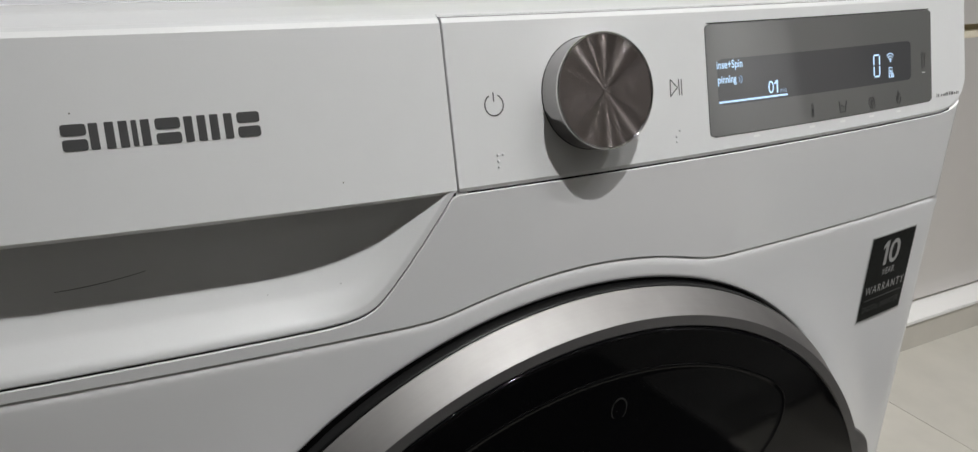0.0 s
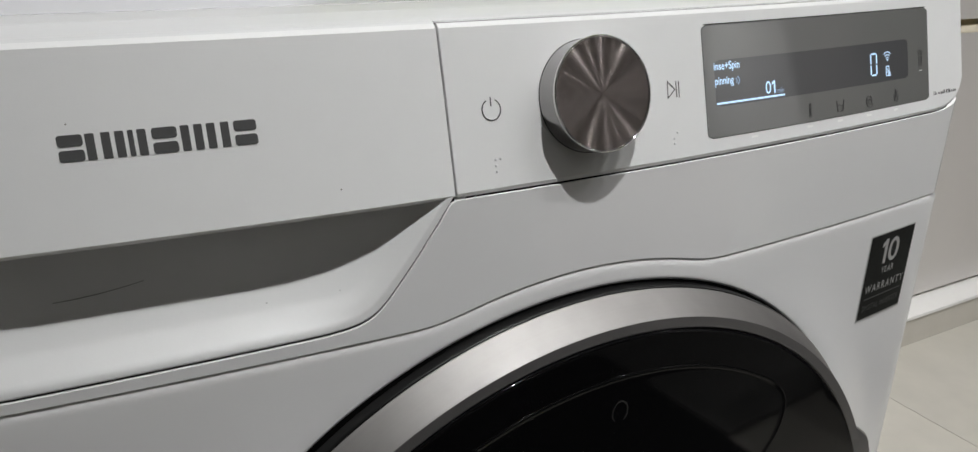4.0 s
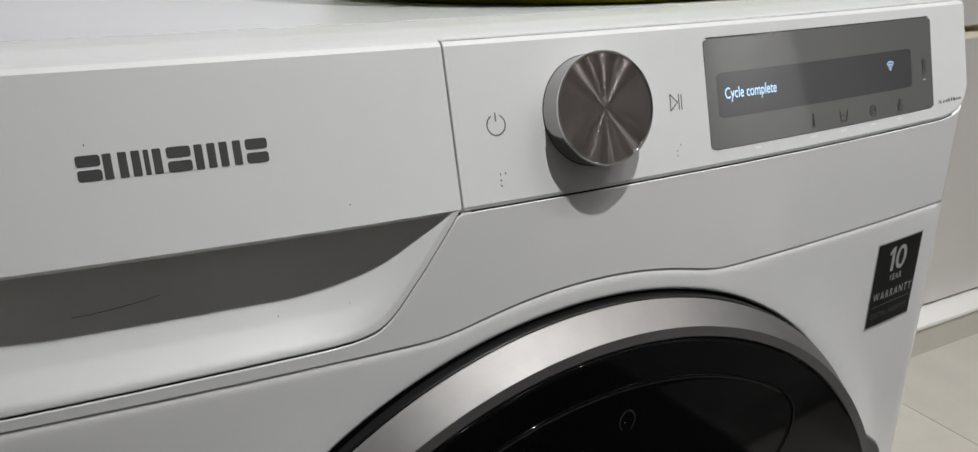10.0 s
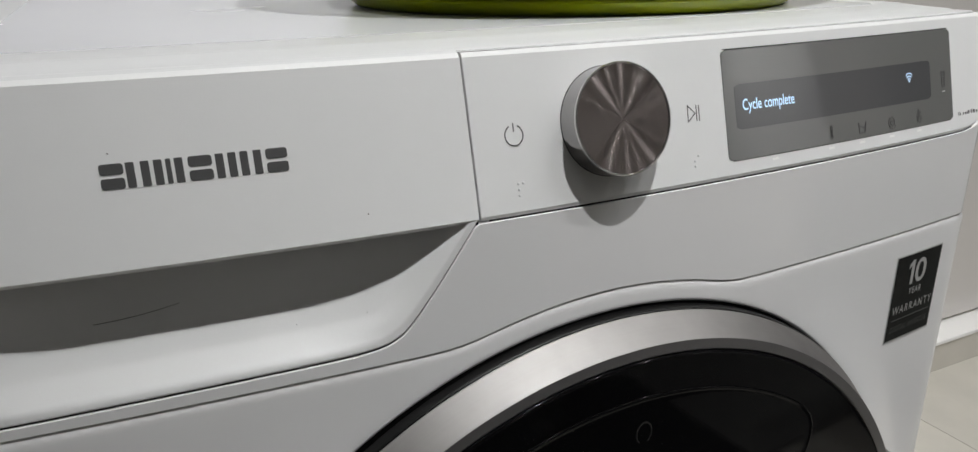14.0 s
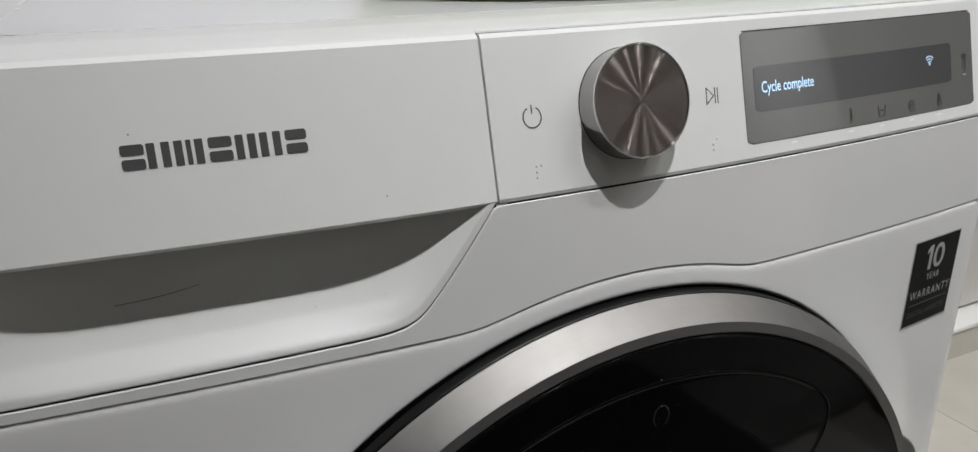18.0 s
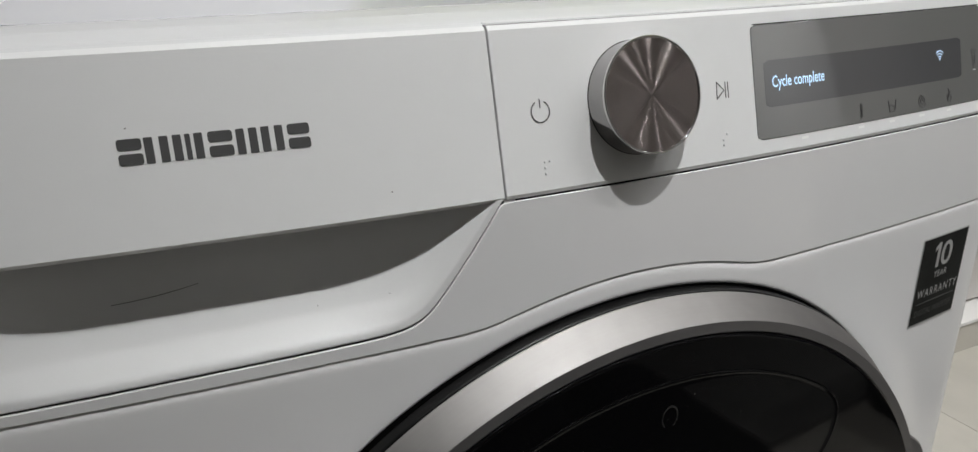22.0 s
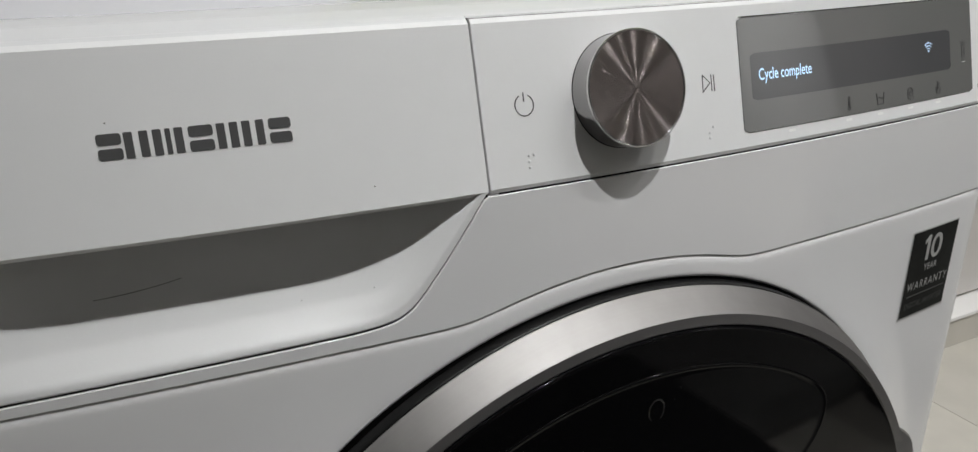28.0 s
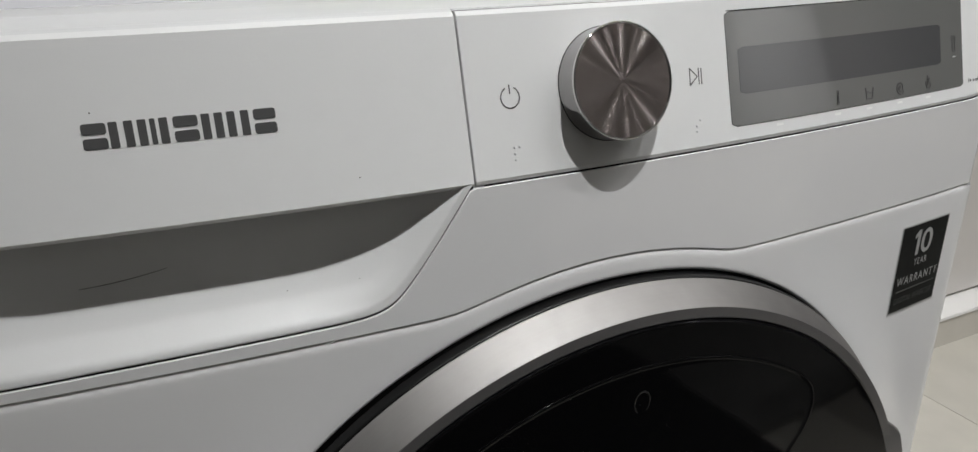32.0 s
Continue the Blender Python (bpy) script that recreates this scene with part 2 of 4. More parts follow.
# ---- form of the front ----
BOW, TILT, ZB, ZT, YB = 0.1999, 0.2589, 0.7770, 0.8435, -0.0003
HOLE_Z, HOLE_R, HOLE_X = 0.4867, 0.2307, 0.0010


def face_c(x, z):
    """The leaning control face."""
    return BOW * x * x + TILT * (z - ZB)


def face_b(x, z):
    """The upright front below it."""
    return BOW * x * x + YB


def fillet(d, r):
    d = min(max(d, 0.0), r)
    return r - math.sqrt(max(r * r - (r - d) ** 2, 0.0))


def put(name, bm, mat, parent=None, label="", smooth=True, sharp=38):
    bmesh.ops.recalc_face_normals(bm, faces=bm.faces)
    me = bpy.data.meshes.new(name)
    bm.to_mesh(me)
    bm.free()
    if smooth:
        me.shade_smooth()
        me.set_sharp_from_angle(angle=radians(sharp))
    me.materials.append(mat)
    ob = new(name, me)
    if parent:
        ob.parent = parent
    if label:
        ob["label"] = label
    return ob


def part(name, bm, mat, parent, label="", smooth=True, sharp=38):
    return put(name, bm, mat, parent, label, smooth, sharp)


def edge_steps(a, b, r, n):
    """Places from a to b, close together over the rounding r at both ends."""
    ends = [0.0, 0.134 * r, 0.5 * r, r, r + min(0.0002, 0.02 * (b - a))]
    mid = [a + r + (b - a - 2 * r) * i / n for i in range(1, n)]
    return [a + e for e in ends] + mid + [b - e for e in reversed(ends)]


def panel(x0, x1, top, bottom, face, r=0.001, thick=0.012, nx=60, nz=10, off=0.0, side_r=None, depth=None, chamfer=0.0, under=0.32):
    """A solid sheet on a face of the front, between the lines top(x) and bottom(x), with rounded edges."""
    side = r if side_r is None else side_r
    bm = bmesh.new()
    front, back = [], []
    for x in edge_steps(x0, x1, side, nx):
        zt, zb = top(x), bottom(x)
        rr = min(r, 0.45 * (zt - zb))
        col = []
        if chamfer:
            low, high = zb + rr, zt - rr
            levels = [zb, (zb + low) / 2] + [low + (high - low) * i / nz for i in range(nz + 1)] + [(high + zt) / 2, zt]
        else:
            levels = edge_steps(zb, zt, rr, nz)
        for z in levels:
            y = face(x, z) - off + ((max(rr - (zt - z), 0.0) * chamfer + max(rr - (z - zb), 0.0) * under) if chamfer else fillet(min(z - zb, zt - z), rr)) + fillet(min(x - x0, x1 - x), side)
            if depth:
                y += depth(x, z)
            col.append((x, y, z))
        front.append([bm.verts.new(p) for p in col])
        back.append([bm.verts.new((p[0], max(face(x, p[2]) - off + thick, p[1] + 0.0005), p[2])) for p in col])
    for grid in (front, back):
        for i in range(len(grid) - 1):
            for j in range(len(grid[0]) - 1):
                bm.faces.new((grid[i][j], grid[i + 1][j], grid[i + 1][j + 1], grid[i][j + 1]))
    for i in range(len(front) - 1):
        for j in (0, -1):
            bm.faces.new((front[i][j], back[i][j], back[i + 1][j], front[i + 1][j]))
    for j in range(len(front[0]) - 1):
        for i in (0, -1):
            bm.faces.new((front[i][j], front[i][j + 1], back[i][j + 1], back[i][j]))
    return bm


def box(bm, x0, x1, y0, y1, z0, z1, bevel=0.0):
    vs = [bm.verts.new((x, y, z)) for x in (x0, x1) for y in (y0, y1) for z in (z0, z1)]
    fs = [bm.faces.new([vs[i] for i in q]) for q in ((0, 1, 3, 2), (4, 6, 7, 5), (0, 4, 5, 1), (2, 3, 7, 6), (0, 2, 6, 4), (1, 5, 7, 3))]
    if bevel:
        bmesh.ops.bevel(bm, geom=list({e for f in fs for e in f.edges}), offset=bevel, segments=2, affect="EDGES")
    return bm


def revolve(bm, profile, centre, axes, n=96, a0=0.0, a1=2 * math.pi, close=False):
    """Turns a profile of (radius, height) round centre; axes: two across and one along."""
    e1, e2, e3 = (Vector(a) for a in axes)
    c = Vector(centre)
    full = abs(a1 - a0 - 2 * math.pi) < 1e-6
    rings = []
    for i in range(n if full else n + 1):
        a = a0 + (a1 - a0) * i / n
        rings.append([bm.verts.new(c + (e1 * math.cos(a) + e2 * math.sin(a)) * rad + e3 * h) for rad, h in profile])
    m = len(profile)
    for i in range(n):
        p, q = rings[i], rings[(i + 1) % len(rings)]
        for j in range(m if close else m - 1):
            bm.faces.new((p[j], q[j], q[(j + 1) % m], p[(j + 1) % m]))
    return rings


def plate(bm, outline, face, off, thick=0.0002):
    """A thin flat shape laid on a face; outline: its corners as (x, z)."""
    top = [bm.verts.new((x, face(x, z) - off, z)) for x, z in outline]
    low = [bm.verts.new((x, face(x, z) - off + thick, z)) for x, z in outline]
    bm.faces.new(top)
    bm.faces.new(list(reversed(low)))
    for i in range(len(top)):
        j = (i + 1) % len(top)
        bm.faces.new((top[i], low[i], low[j], top[j]))


def stroke(bm, line, width, face, off, closed=False):
    """A line of even width laid on a face, as short plates."""
    pts = [Vector(p) for p in line]
    if closed:
        pts.append(pts[0])
    for a, b in zip(pts, pts[1:]):
        d = b - a
        if d.length < 1e-7:
            continue
        d = d.normalized() * width * 0.5
        n = Vector((-d.y, d.x))
        plate(bm, [a - d * 0.6 + n, b + d * 0.6 + n, b + d * 0.6 - n, a - d * 0.6 - n], face, off)


def arc(cx, cz, r, a0, a1, n=24):
    return [(cx + r * math.cos(radians(a0 + (a1 - a0) * i / n)), cz + r * math.sin(radians(a0 + (a1 - a0) * i / n))) for i in range(n + 1)]


def rounded(x0, x1, z0, z1, r, n=5):
    out = []
    for cx, cz, a in ((x1 - r, z1 - r, 0), (x0 + r, z1 - r, 90), (x0 + r, z0 + r, 180), (x1 - r, z0 + r, 270)):
        out += arc(cx, cz, r, a, a + 90, n)
    return out


def words(bm, text, x0, x1, z0, z1, face, off, bold=0.0, space=1.0):
    """Letters of the built-in font, fitted into a box on a face."""
    cu = bpy.data.curves.new("words", "FONT")
    cu.body, cu.resolution_u, cu.offset, cu.space_character = text, 4, bold, space
    ob = bpy.data.objects.new("words", cu)
    me = bpy.data.meshes.new_from_object(ob)
    bpy.data.objects.remove(ob)
    bpy.data.curves.remove(cu)
    co = np.array([v.co[:2] for v in me.vertices])
    lo, hi = co.min(0), co.max(0)
    co = (co - lo) / (hi - lo) * (x1 - x0, z1 - z0) + (x0, z0)
    vs = [bm.verts.new((x, face(x, z) - off, z)) for x, z in co]
    for p in me.polygons:
        bm.faces.new([vs[i] for i in p.vertices])
    bpy.data.meshes.remove(me)
    return bm


def from_shapes(name, shapes, mat, parent, face, off, label=""):
    bm = bmesh.new()
    for s in shapes:
        plate(bm, s, face, off)
    return part(name, bm, mat, parent, label, smooth=False)


# ---- the room ----
def build_room():
    x0, x1, y0, y1 = -1.9, 4.1, -2.72, 0.80
    bm = box(bmesh.new(), x0, x1, y0, y1 + 0.1, -0.12, -0.0010)
    floor = tagged(put("floor", bm, GROUT, smooth=False), "pale glossy tiled floor with thin joints", "floor", kind="structure")
    bm = box(bmesh.new(), x0, x1, y0, y1 + 0.1, CEIL, CEIL + 0.1)
    tagged(put("ceiling", bm, CEIL_PAINT, smooth=False), "plain white painted ceiling", "ceiling", kind="structure")
    # No wall is in view; each tone is set for reflections or bounce.
    for name, b, paint, say in (("wall_north", (x0, x1, y1, y1 + 0.1, 0, CEIL), REFLECTED_LILAC, "unseen pale lilac-grey wall, toned for the lid's reflection"), ("wall_south", (x0, x1, y0 - 0.1, y0, 0, CEIL), REFLECTED_PALE, "unseen pale wall, toned for the display's reflection"),
                                ("wall_west", (x0 - 0.1, x0, y0 - 0.1, y1 + 0.1, 0, CEIL), BOUNCE_GREY, "unseen grey wall, toned to cut bounce light"), ("wall_east", (x1, x1 + 0.1, y0 - 0.1, y1 + 0.1, 0, CEIL), REFLECTED_DARK, "unseen dark wall, toned for the display's reflection")):
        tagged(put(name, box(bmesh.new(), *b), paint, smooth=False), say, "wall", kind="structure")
    # low stone step that stands out from under the cabinet: overhead light put into colour, white slab on a darker
    # beige riser
    step = tagged(put("plinth", box(bmesh.new(), 0.75, x1 - 0.002, 0.630, y1 - 0.002, 0.0, 0.0690), SHADED_RISER, smooth=False), "low stone plinth under the cabinet, riser coloured as shaded, top as lit", "plinth", kind="structure")
    part("lit_top_slab", box(bmesh.new(), 0.75, x1 - 0.002, 0.625, y1 - 0.002, 0.0692, 0.0785, 0.0012), SKIRT, step, "top slab coloured white as lit from above")
    return floor


def build_cabinet():
    """A handleless tall unit: drawer front, bronze groove and door front."""
    root = tagged(new("cabinet"), "beige gloss handleless cabinet with a bronze groove", "cabinet")
    back = 0.795
    part("carcass", box(bmesh.new(), 0.76, 4.08, 0.704, back, 0.0790, 0.985), GROOVE, root, "bronze grip groove", smooth=False)
    for xa, xb in ((0.76, 1.90), (1.904, 2.98), (2.984, 4.08)):
        # the door's upper edge is cut back for the fingers
        bm = bmesh.new()
        rows = [[bm.verts.new((x, y, z)) for y, z in ((0.683, 0.0875), (0.683, 0.6850), (0.684, 0.6862), (0.6925, 0.6950), (0.694, 0.6955), (0.7035, 0.6955), (0.7035, 0.0875))] for x in (xa, xb)]
        for k in range(7):
            bm.faces.new((rows[0][k], rows[0][(k + 1) % 7], rows[1][(k + 1) % 7], rows[1][k]))
        bm.faces.new(rows[0])
        bm.faces.new(list(reversed(rows[1])))
        door = part("door", bm, CABINET, root, smooth=False)
        # Champagne strip over the cut edge; the light it catches is a paler colour.
        bm = bmesh.new()
        rows = [[bm.verts.new((x, y, z)) for y, z in ((0.6826, 0.6838), (0.6828, 0.6858), (0.6922, 0.6956), (0.6940, 0.6966), (0.7030, 0.6966), (0.7030, 0.6957), (0.6944, 0.6957), (0.6936, 0.6952))] for x in (xa, xb)]
        for k in range(8):
            bm.faces.new((rows[0][k], rows[0][(k + 1) % 8], rows[1][(k + 1) % 8], rows[1][k]))
        part("lit_edge_profile", bm, LIT_CHAMPAGNE, door, "champagne strip, coloured pale for the lit door edge", smooth=False)
        part("drawer_front", box(bmesh.new(), xa, xb, 0.683, 0.7035, 0.7105, 0.984, 0.0012), CABINET, root)
    part("worktop", box(bmesh.new(), 0.75, 4.09, 0.67, back, 0.986, 1.02, 0.002), CABINET, root)


def build_spots():
    root = None
    # Every entry gets a fitting, the added fill spots too.
    for sx, sy, *_ in SPOTS:
        if root is None:
            root = tagged(new("ceiling_spot"), "round white recessed ceiling spotlight, unseen, some added as fill", "spotlight", group="ceiling spotlights")
            bm = bmesh.new()
            revolve(bm, [(0.030, 0.0), (0.032, -0.004), (0.042, -0.005), (0.045, 0.0), (0.030, 0.0005)], (0, 0, 0), ((1, 0, 0), (0, 1, 0), (0, 0, 1)), 40, close=False)
            part("bezel", bm, SKIRT, root)
            bm = bmesh.new()
            revolve(bm, [(0.0005, -0.002), (0.0295, -0.002), (0.0295, 0.0), (0.0005, 0.0)], (0, 0, 0), ((1, 0, 0), (0, 1, 0), (0, 0, 1)), 32, close=True)
            part("lens", bm, LENS, root, "glowing lens")
            root.matrix_basis = pose(sx, sy, CEIL)
        else:
            copy_thing(root, pose(sx, sy, CEIL))


# ---- the washing machine ----
DRAWER_X = np.array([-0.31, -0.21, -0.1434, -0.1305, -0.1225, -0.1150, -0.1074, -0.1017, -0.0961, -0.0877, -0.0766, -0.0692])
DRAWER_Z = np.array([0.7216, 0.7228, 0.7236, 0.7238, 0.7242, 0.7250, 0.7272, 0.7319, 0.7388, 0.7494, 0.7650, 0.7757])


def drawer_line(x):
    """The lower edge of the drawer, with its rounded corner."""
    return float(np.mean([np.interp(x + d, DRAWER_X, DRAWER_Z) for d in (-0.004, -0.002, 0.0, 0.002, 0.004)])) if x < -0.078 else float(np.interp(x, DRAWER_X, DRAWER_Z))


def body_line(x):
    """The seam over the door: level, with an arch that follows the ring."""
    a = 0.7173
    b = HOLE_Z + math.sqrt(max(0.2428 ** 2 - x * x, 1e-4)) if abs(x) < 0.2 else 0.0
    s = 0.0018
    return s * math.log(math.exp((a - a) / s) + math.exp(min((b - a) / s, 60.0))) + a


def panel_top(x):
    d = max(abs(x) - 0.2982, 0.0)
    return ZT - 0.002 * (1 - math.sqrt(max(1 - (d / 0.0024) ** 2, 0.0))) if x > 0 else ZT


def panel_bottom(x):
    d = max(x - 0.262, 0.0) / 0.0386
    return ZB - 0.0020 + 0.022 * (1 - max(1 - d ** 2.6, 0.0) ** (1 / 2.6))


def build_machine():
    root = tagged(new("washing_machine"), "white front-loading washing machine with silver-rimmed black door", "washing machine")

    # lower front with the round opening
    bm = bmesh.new()
    rings = []
    n, m = 240, 26
    fr = [0, 0.002, 0.006, 0.012, 0.02, 0.03, 0.045, 0.06, 0.08, 0.16, 0.27, 0.40, 0.53, 0.65, 0.75, 0.82, 0.87, 0.905, 0.93, 0.95, 0.963, 0.974, 0.983, 0.989, 0.993, 0.996, 0.998, 0.9993, 1.0]
    hw, zlow = 0.300, 0.10
    corner = [math.atan2(body_line(0.299) - HOLE_Z, s * hw - HOLE_X) % (2 * math.pi) for s in (1, -1)] + [math.atan2(zlow - HOLE_Z, s * hw - HOLE_X) % (2 * math.pi) for s in (1, -1)]
    angles = sorted([2 * math.pi * i / n for i in range(n)] + corner)
    for a in angles:
        ca, sa = math.cos(a), math.sin(a)
        far = (hw - HOLE_X * (1 if ca > 0 else -1)) / max(abs(ca), 1e-9)
        if sa < 0:
            far = min(far, (zlow - HOLE_Z) / sa)
        elif sa > 0.05:
            lo, hi = 0.2, far
            if HOLE_Z + sa * far > body_line(HOLE_X + ca * far) - 0.0003:
                for _ in range(40):
                    mid = (lo + hi) / 2
                    lo, hi = (mid, hi) if HOLE_Z + sa * mid < body_line(HOLE_X + ca * mid) - 0.0003 else (lo, mid)
                far = lo
        ring = []
        for f in fr:
            rad = HOLE_R + (far - HOLE_R) * f
            x, z = HOLE_X + ca * rad, HOLE_Z + sa * rad
            near = max(1 - (rad - HOLE_R) / 0.035, 0.0)  # the bowed sheet is pressed level round the opening
            y = face_b(x, z) - 0.8 * near * near * (3 - 2 * near) * max(face_b(x, z) - 0.0030, 0.0) + fillet(rad - HOLE_R, 0.0022) + 0.32 * fillet(body_line(x) - 0.0003 - z, 0.0045) + fillet(hw - abs(x), 0.010)
            ring.append(bm.verts.new((x, y, z)))
        x, y, z = ring[0].co
        inner = bm.verts.new((x, y + 0.05, z))
        x, y, z = ring[-1].co
        rings.append([inner] + ring + [bm.verts.new((x, y + 0.010, z))])
    for p, q in zip(rings, rings[1:] + rings[:1]):
        for j in range(len(p) - 1):
            bm.faces.new((p[j], q[j], q[j + 1], p[j + 1]))
    part("front_panel", bm, ENAMEL, root)

    # upper front, between the control face and the seam over the door
    bm = panel(-0.2965, 0.2965, lambda x: panel_bottom(x) - 0.0010 if x > -0.0692 else drawer_line(x) - 0.0004, lambda x: body_line(x) + 0.0002, face_b,
               r=0.0002, thick=0.012, nx=220, nz=8, side_r=0.008)
    part("upper_front", bm, ENAMEL, root)
    # Black sheets set behind the seams stand in for the shade inside them.
    bm = panel(-0.285, 0.285, lambda x: 0.845, lambda x: 0.70, lambda x, z: face_b(x, z) + 0.045, r=0.001, thick=0.02, nx=20, nz=4)
    part("inner_shade_sheet", bm, DARK_GAP, root, "black sheet for the shade inside the seams")
    bm = panel(-0.2965, 0.2965, lambda x: panel_bottom(x) + 0.0008, lambda x: panel_bottom(x) - 0.0030, lambda x, z: face_b(x, z) + 0.0010, r=0.0001, thick=0.006, nx=120, nz=3)
    bmesh.ops.delete(bm, geom=[v for v in bm.verts if v.co.x < -0.066 or v.co.x > 0.285], context="VERTS")
    part("seam_shade", bm, DARK_GAP, root)
    bm = panel(-0.283, 0.283, lambda x: body_line(x) + 0.004, lambda x: body_line(x) - 0.004, lambda x, z: face_b(x, z) + 0.0045, r=0.0004, thick=0.006, nx=80, nz=3)
    part("seam_shade", bm, DARK_GAP, root)
    bm = panel(-0.285, -0.0690, lambda x: min(drawer_line(x) + 0.0022, 0.7758), lambda x: drawer_line(x) - 0.0022, lambda x, z: face_b(x, z) + 0.0013, r=0.0002, thick=0.004, nx=80, nz=3)
    part("seam_shade", bm, DARK_GAP, root)

    # control face
    bm = panel(-0.0682, 0.3005, panel_top, panel_bottom, face_c, r=0.0017, thick=0.024, nx=110, nz=10, side_r=0.0005, chamfer=0.55, under=0.5)
    control = part("control_panel", bm, WHITE, root, sharp=12)
    for nx_ in (0.1017, 0.1446, 0.1704, 0.1971, 0.2235):
        from_shapes("touch_mark", [rounded(nx_ - 0.0024, nx_ + 0.0024, 0.7803, 0.7814, 0.0005)], BRIGHT, control, face_c, 0.00008)
    bm = bmesh.new()
    stroke(bm, arc(-0.0484, 0.8086, 0.0043, 120, 420, 40), 0.00046, face_c, 0.0002)
    stroke(bm, [(-0.0484, 0.8136), (-0.0484, 0.8102)], 0.00046, face_c, 0.0002)
    part("power_symbol", bm, PRINT, control, smooth=False)
    bm = bmesh.new()
    stroke(bm, [(0.0461, 0.8124), (0.0459, 0.8048), (0.0504, 0.8085)], 0.00042, face_c, 0.0002, closed=True)
    part("play_symbol", bm, PRINT, control, smooth=False)
    bm = bmesh.new()
    stroke(bm, [(0.0513, 0.8121), (0.0513, 0.8050)], 0.00042, face_c, 0.0002)
    stroke(bm, [(0.0529, 0.8119), (0.0529, 0.8048)], 0.00042, face_c, 0.0002)
    part("pause_symbol", bm, PRINT, control, smooth=False)
    for dx, dz in ((-0.0489, 0.7883), (-0.0465, 0.7884), (-0.0489, 0.7858), (-0.0489, 0.7834), (0.0502, 0.7887), (0.0479, 0.7862), (0.0479, 0.7838)):
        bm = bmesh.new()
        revolve(bm, [(0.0006, -0.0001), (0.00055, 0.0003), (0.0003, 0.0005), (0.00002, 0.00055)], (dx, face_c(dx, dz), dz), ((1, 0, 0), (0, TILT, 1), (0, -1, TILT)), 14)
        part("braille_dot", bm, WHITE_LID, control)
    marks, mx = [], 0.2655
    for wide, tall in ((0.0020, 0.0022), (0.0030, 0.0015), (0.0022, 0.0015), (0.0014, 0.0015), (0.0014, 0.0021), (0.0024, 0.0022), (0.0020, 0.0022), (0.0008, 0.0021), (0.0020, 0.0015), (0.0022, 0.0015), (0.0018, 0.0015)):
        marks += [rounded(mx, mx + 0.0003, 0.7845, 0.7845 + tall, 0.0001, 1), rounded(mx + wide - 0.0003, mx + wide, 0.7845, 0.7845 + tall, 0.0001, 1)]
        mx += wide + 0.0005
    from_shapes("maker_mark", marks, PRINT, control, face_c, 0.0002)

    # display
    bm = panel(0.0694, 0.2598, lambda x: 0.8363 - corner_drop(x, 0.0694, 0.2598, 0.003), lambda x: 0.7829 + corner_drop(x, 0.0694, 0.2598, 0.003), face_c, r=0.0004, thick=0.0035, nx=60, nz=8, off=0.0003)
    display = part("display_window", bm, WINDOW_GREY, root, "smoked grey display window")
    # Dark line laid along the window's top for the shade of a recess.
    bm = bmesh.new()
    stroke(bm, [(0.0710 + 0.1862 * i / 30, 0.8365) for i in range(31)], 0.0004, face_c, 0.0003)
    part("gap_shade_line", bm, DARK_GAP, display, smooth=False)
    bm = panel(0.0763, 0.2371, lambda x: 0.8196 - corner_drop(x, 0.0763, 0.2371, 0.002), lambda x: 0.7978 + corner_drop(x, 0.0763, 0.2371, 0.002), face_c, r=0.00002, thick=0.0008, nx=50, nz=6, off=0.00034)
    part("display_strip", bm, STRIP_GREY, display, "darker display strip")
    icon(display, "thermometer_icon", [([(0.1443, 0.7876), (0.1443, 0.7922), (0.1449, 0.7927), (0.1455, 0.7922), (0.1455, 0.7876)], 0.0003), (arc(0.1449, 0.7866, 0.0009, 0, 360, 14), 0.0004), ([(0.1449, 0.7900), (0.1449, 0.7870)], 0.0004)])
    icon(display, "tub_icon", [([(0.1675, 0.7915), (0.1682, 0.7860), (0.1728, 0.7860), (0.1738, 0.7915)], 0.0006), ([(0.1681, 0.7890), (0.1697, 0.7896), (0.1712, 0.7886), (0.1732, 0.7893)], 0.0005)])
    spiral = [(0.1974 + (0.0004 + 0.0034 * i / 40) * math.cos(i * 0.30), 0.7887 + (0.0004 + 0.0034 * i / 40) * math.sin(i * 0.30)) for i in range(41)]
    icon(display, "spiral_icon", [(spiral, 0.0005)])
    icon(display, "hand_icon", [([(0.2232, 0.7925), (0.2232, 0.7880)], 0.0009), ([(0.2214, 0.7895), (0.2222, 0.7862), (0.2240, 0.7855), (0.2254, 0.7864), (0.2258, 0.7885), (0.2240, 0.7893)], 0.0007), ([(0.2244, 0.7905), (0.2252, 0.7912)], 0.0006)])
    icon(display, "remote_icon", [(rounded(0.2490, 0.2517, 0.8036, 0.8086, 0.0004, 2) + [(0.2517, 0.8080)], 0.0006), (arc(0.2503, 0.8084, 0.0022, 35, 145, 8), 0.0006), (arc(0.2503, 0.8088, 0.0034, 40, 140, 8), 0.0006)])
    from_shapes("indicator_dash", [rounded(0.2489, 0.2519, 0.8004, 0.8009, 0.0001)], FOIL_SILVER, display, face_c, 0.0005)
    build_messages(display)

    build_drawer(root)
    build_knob(root)
    build_door(root)
    build_sticker(root)
    build_shell(root)
    return root


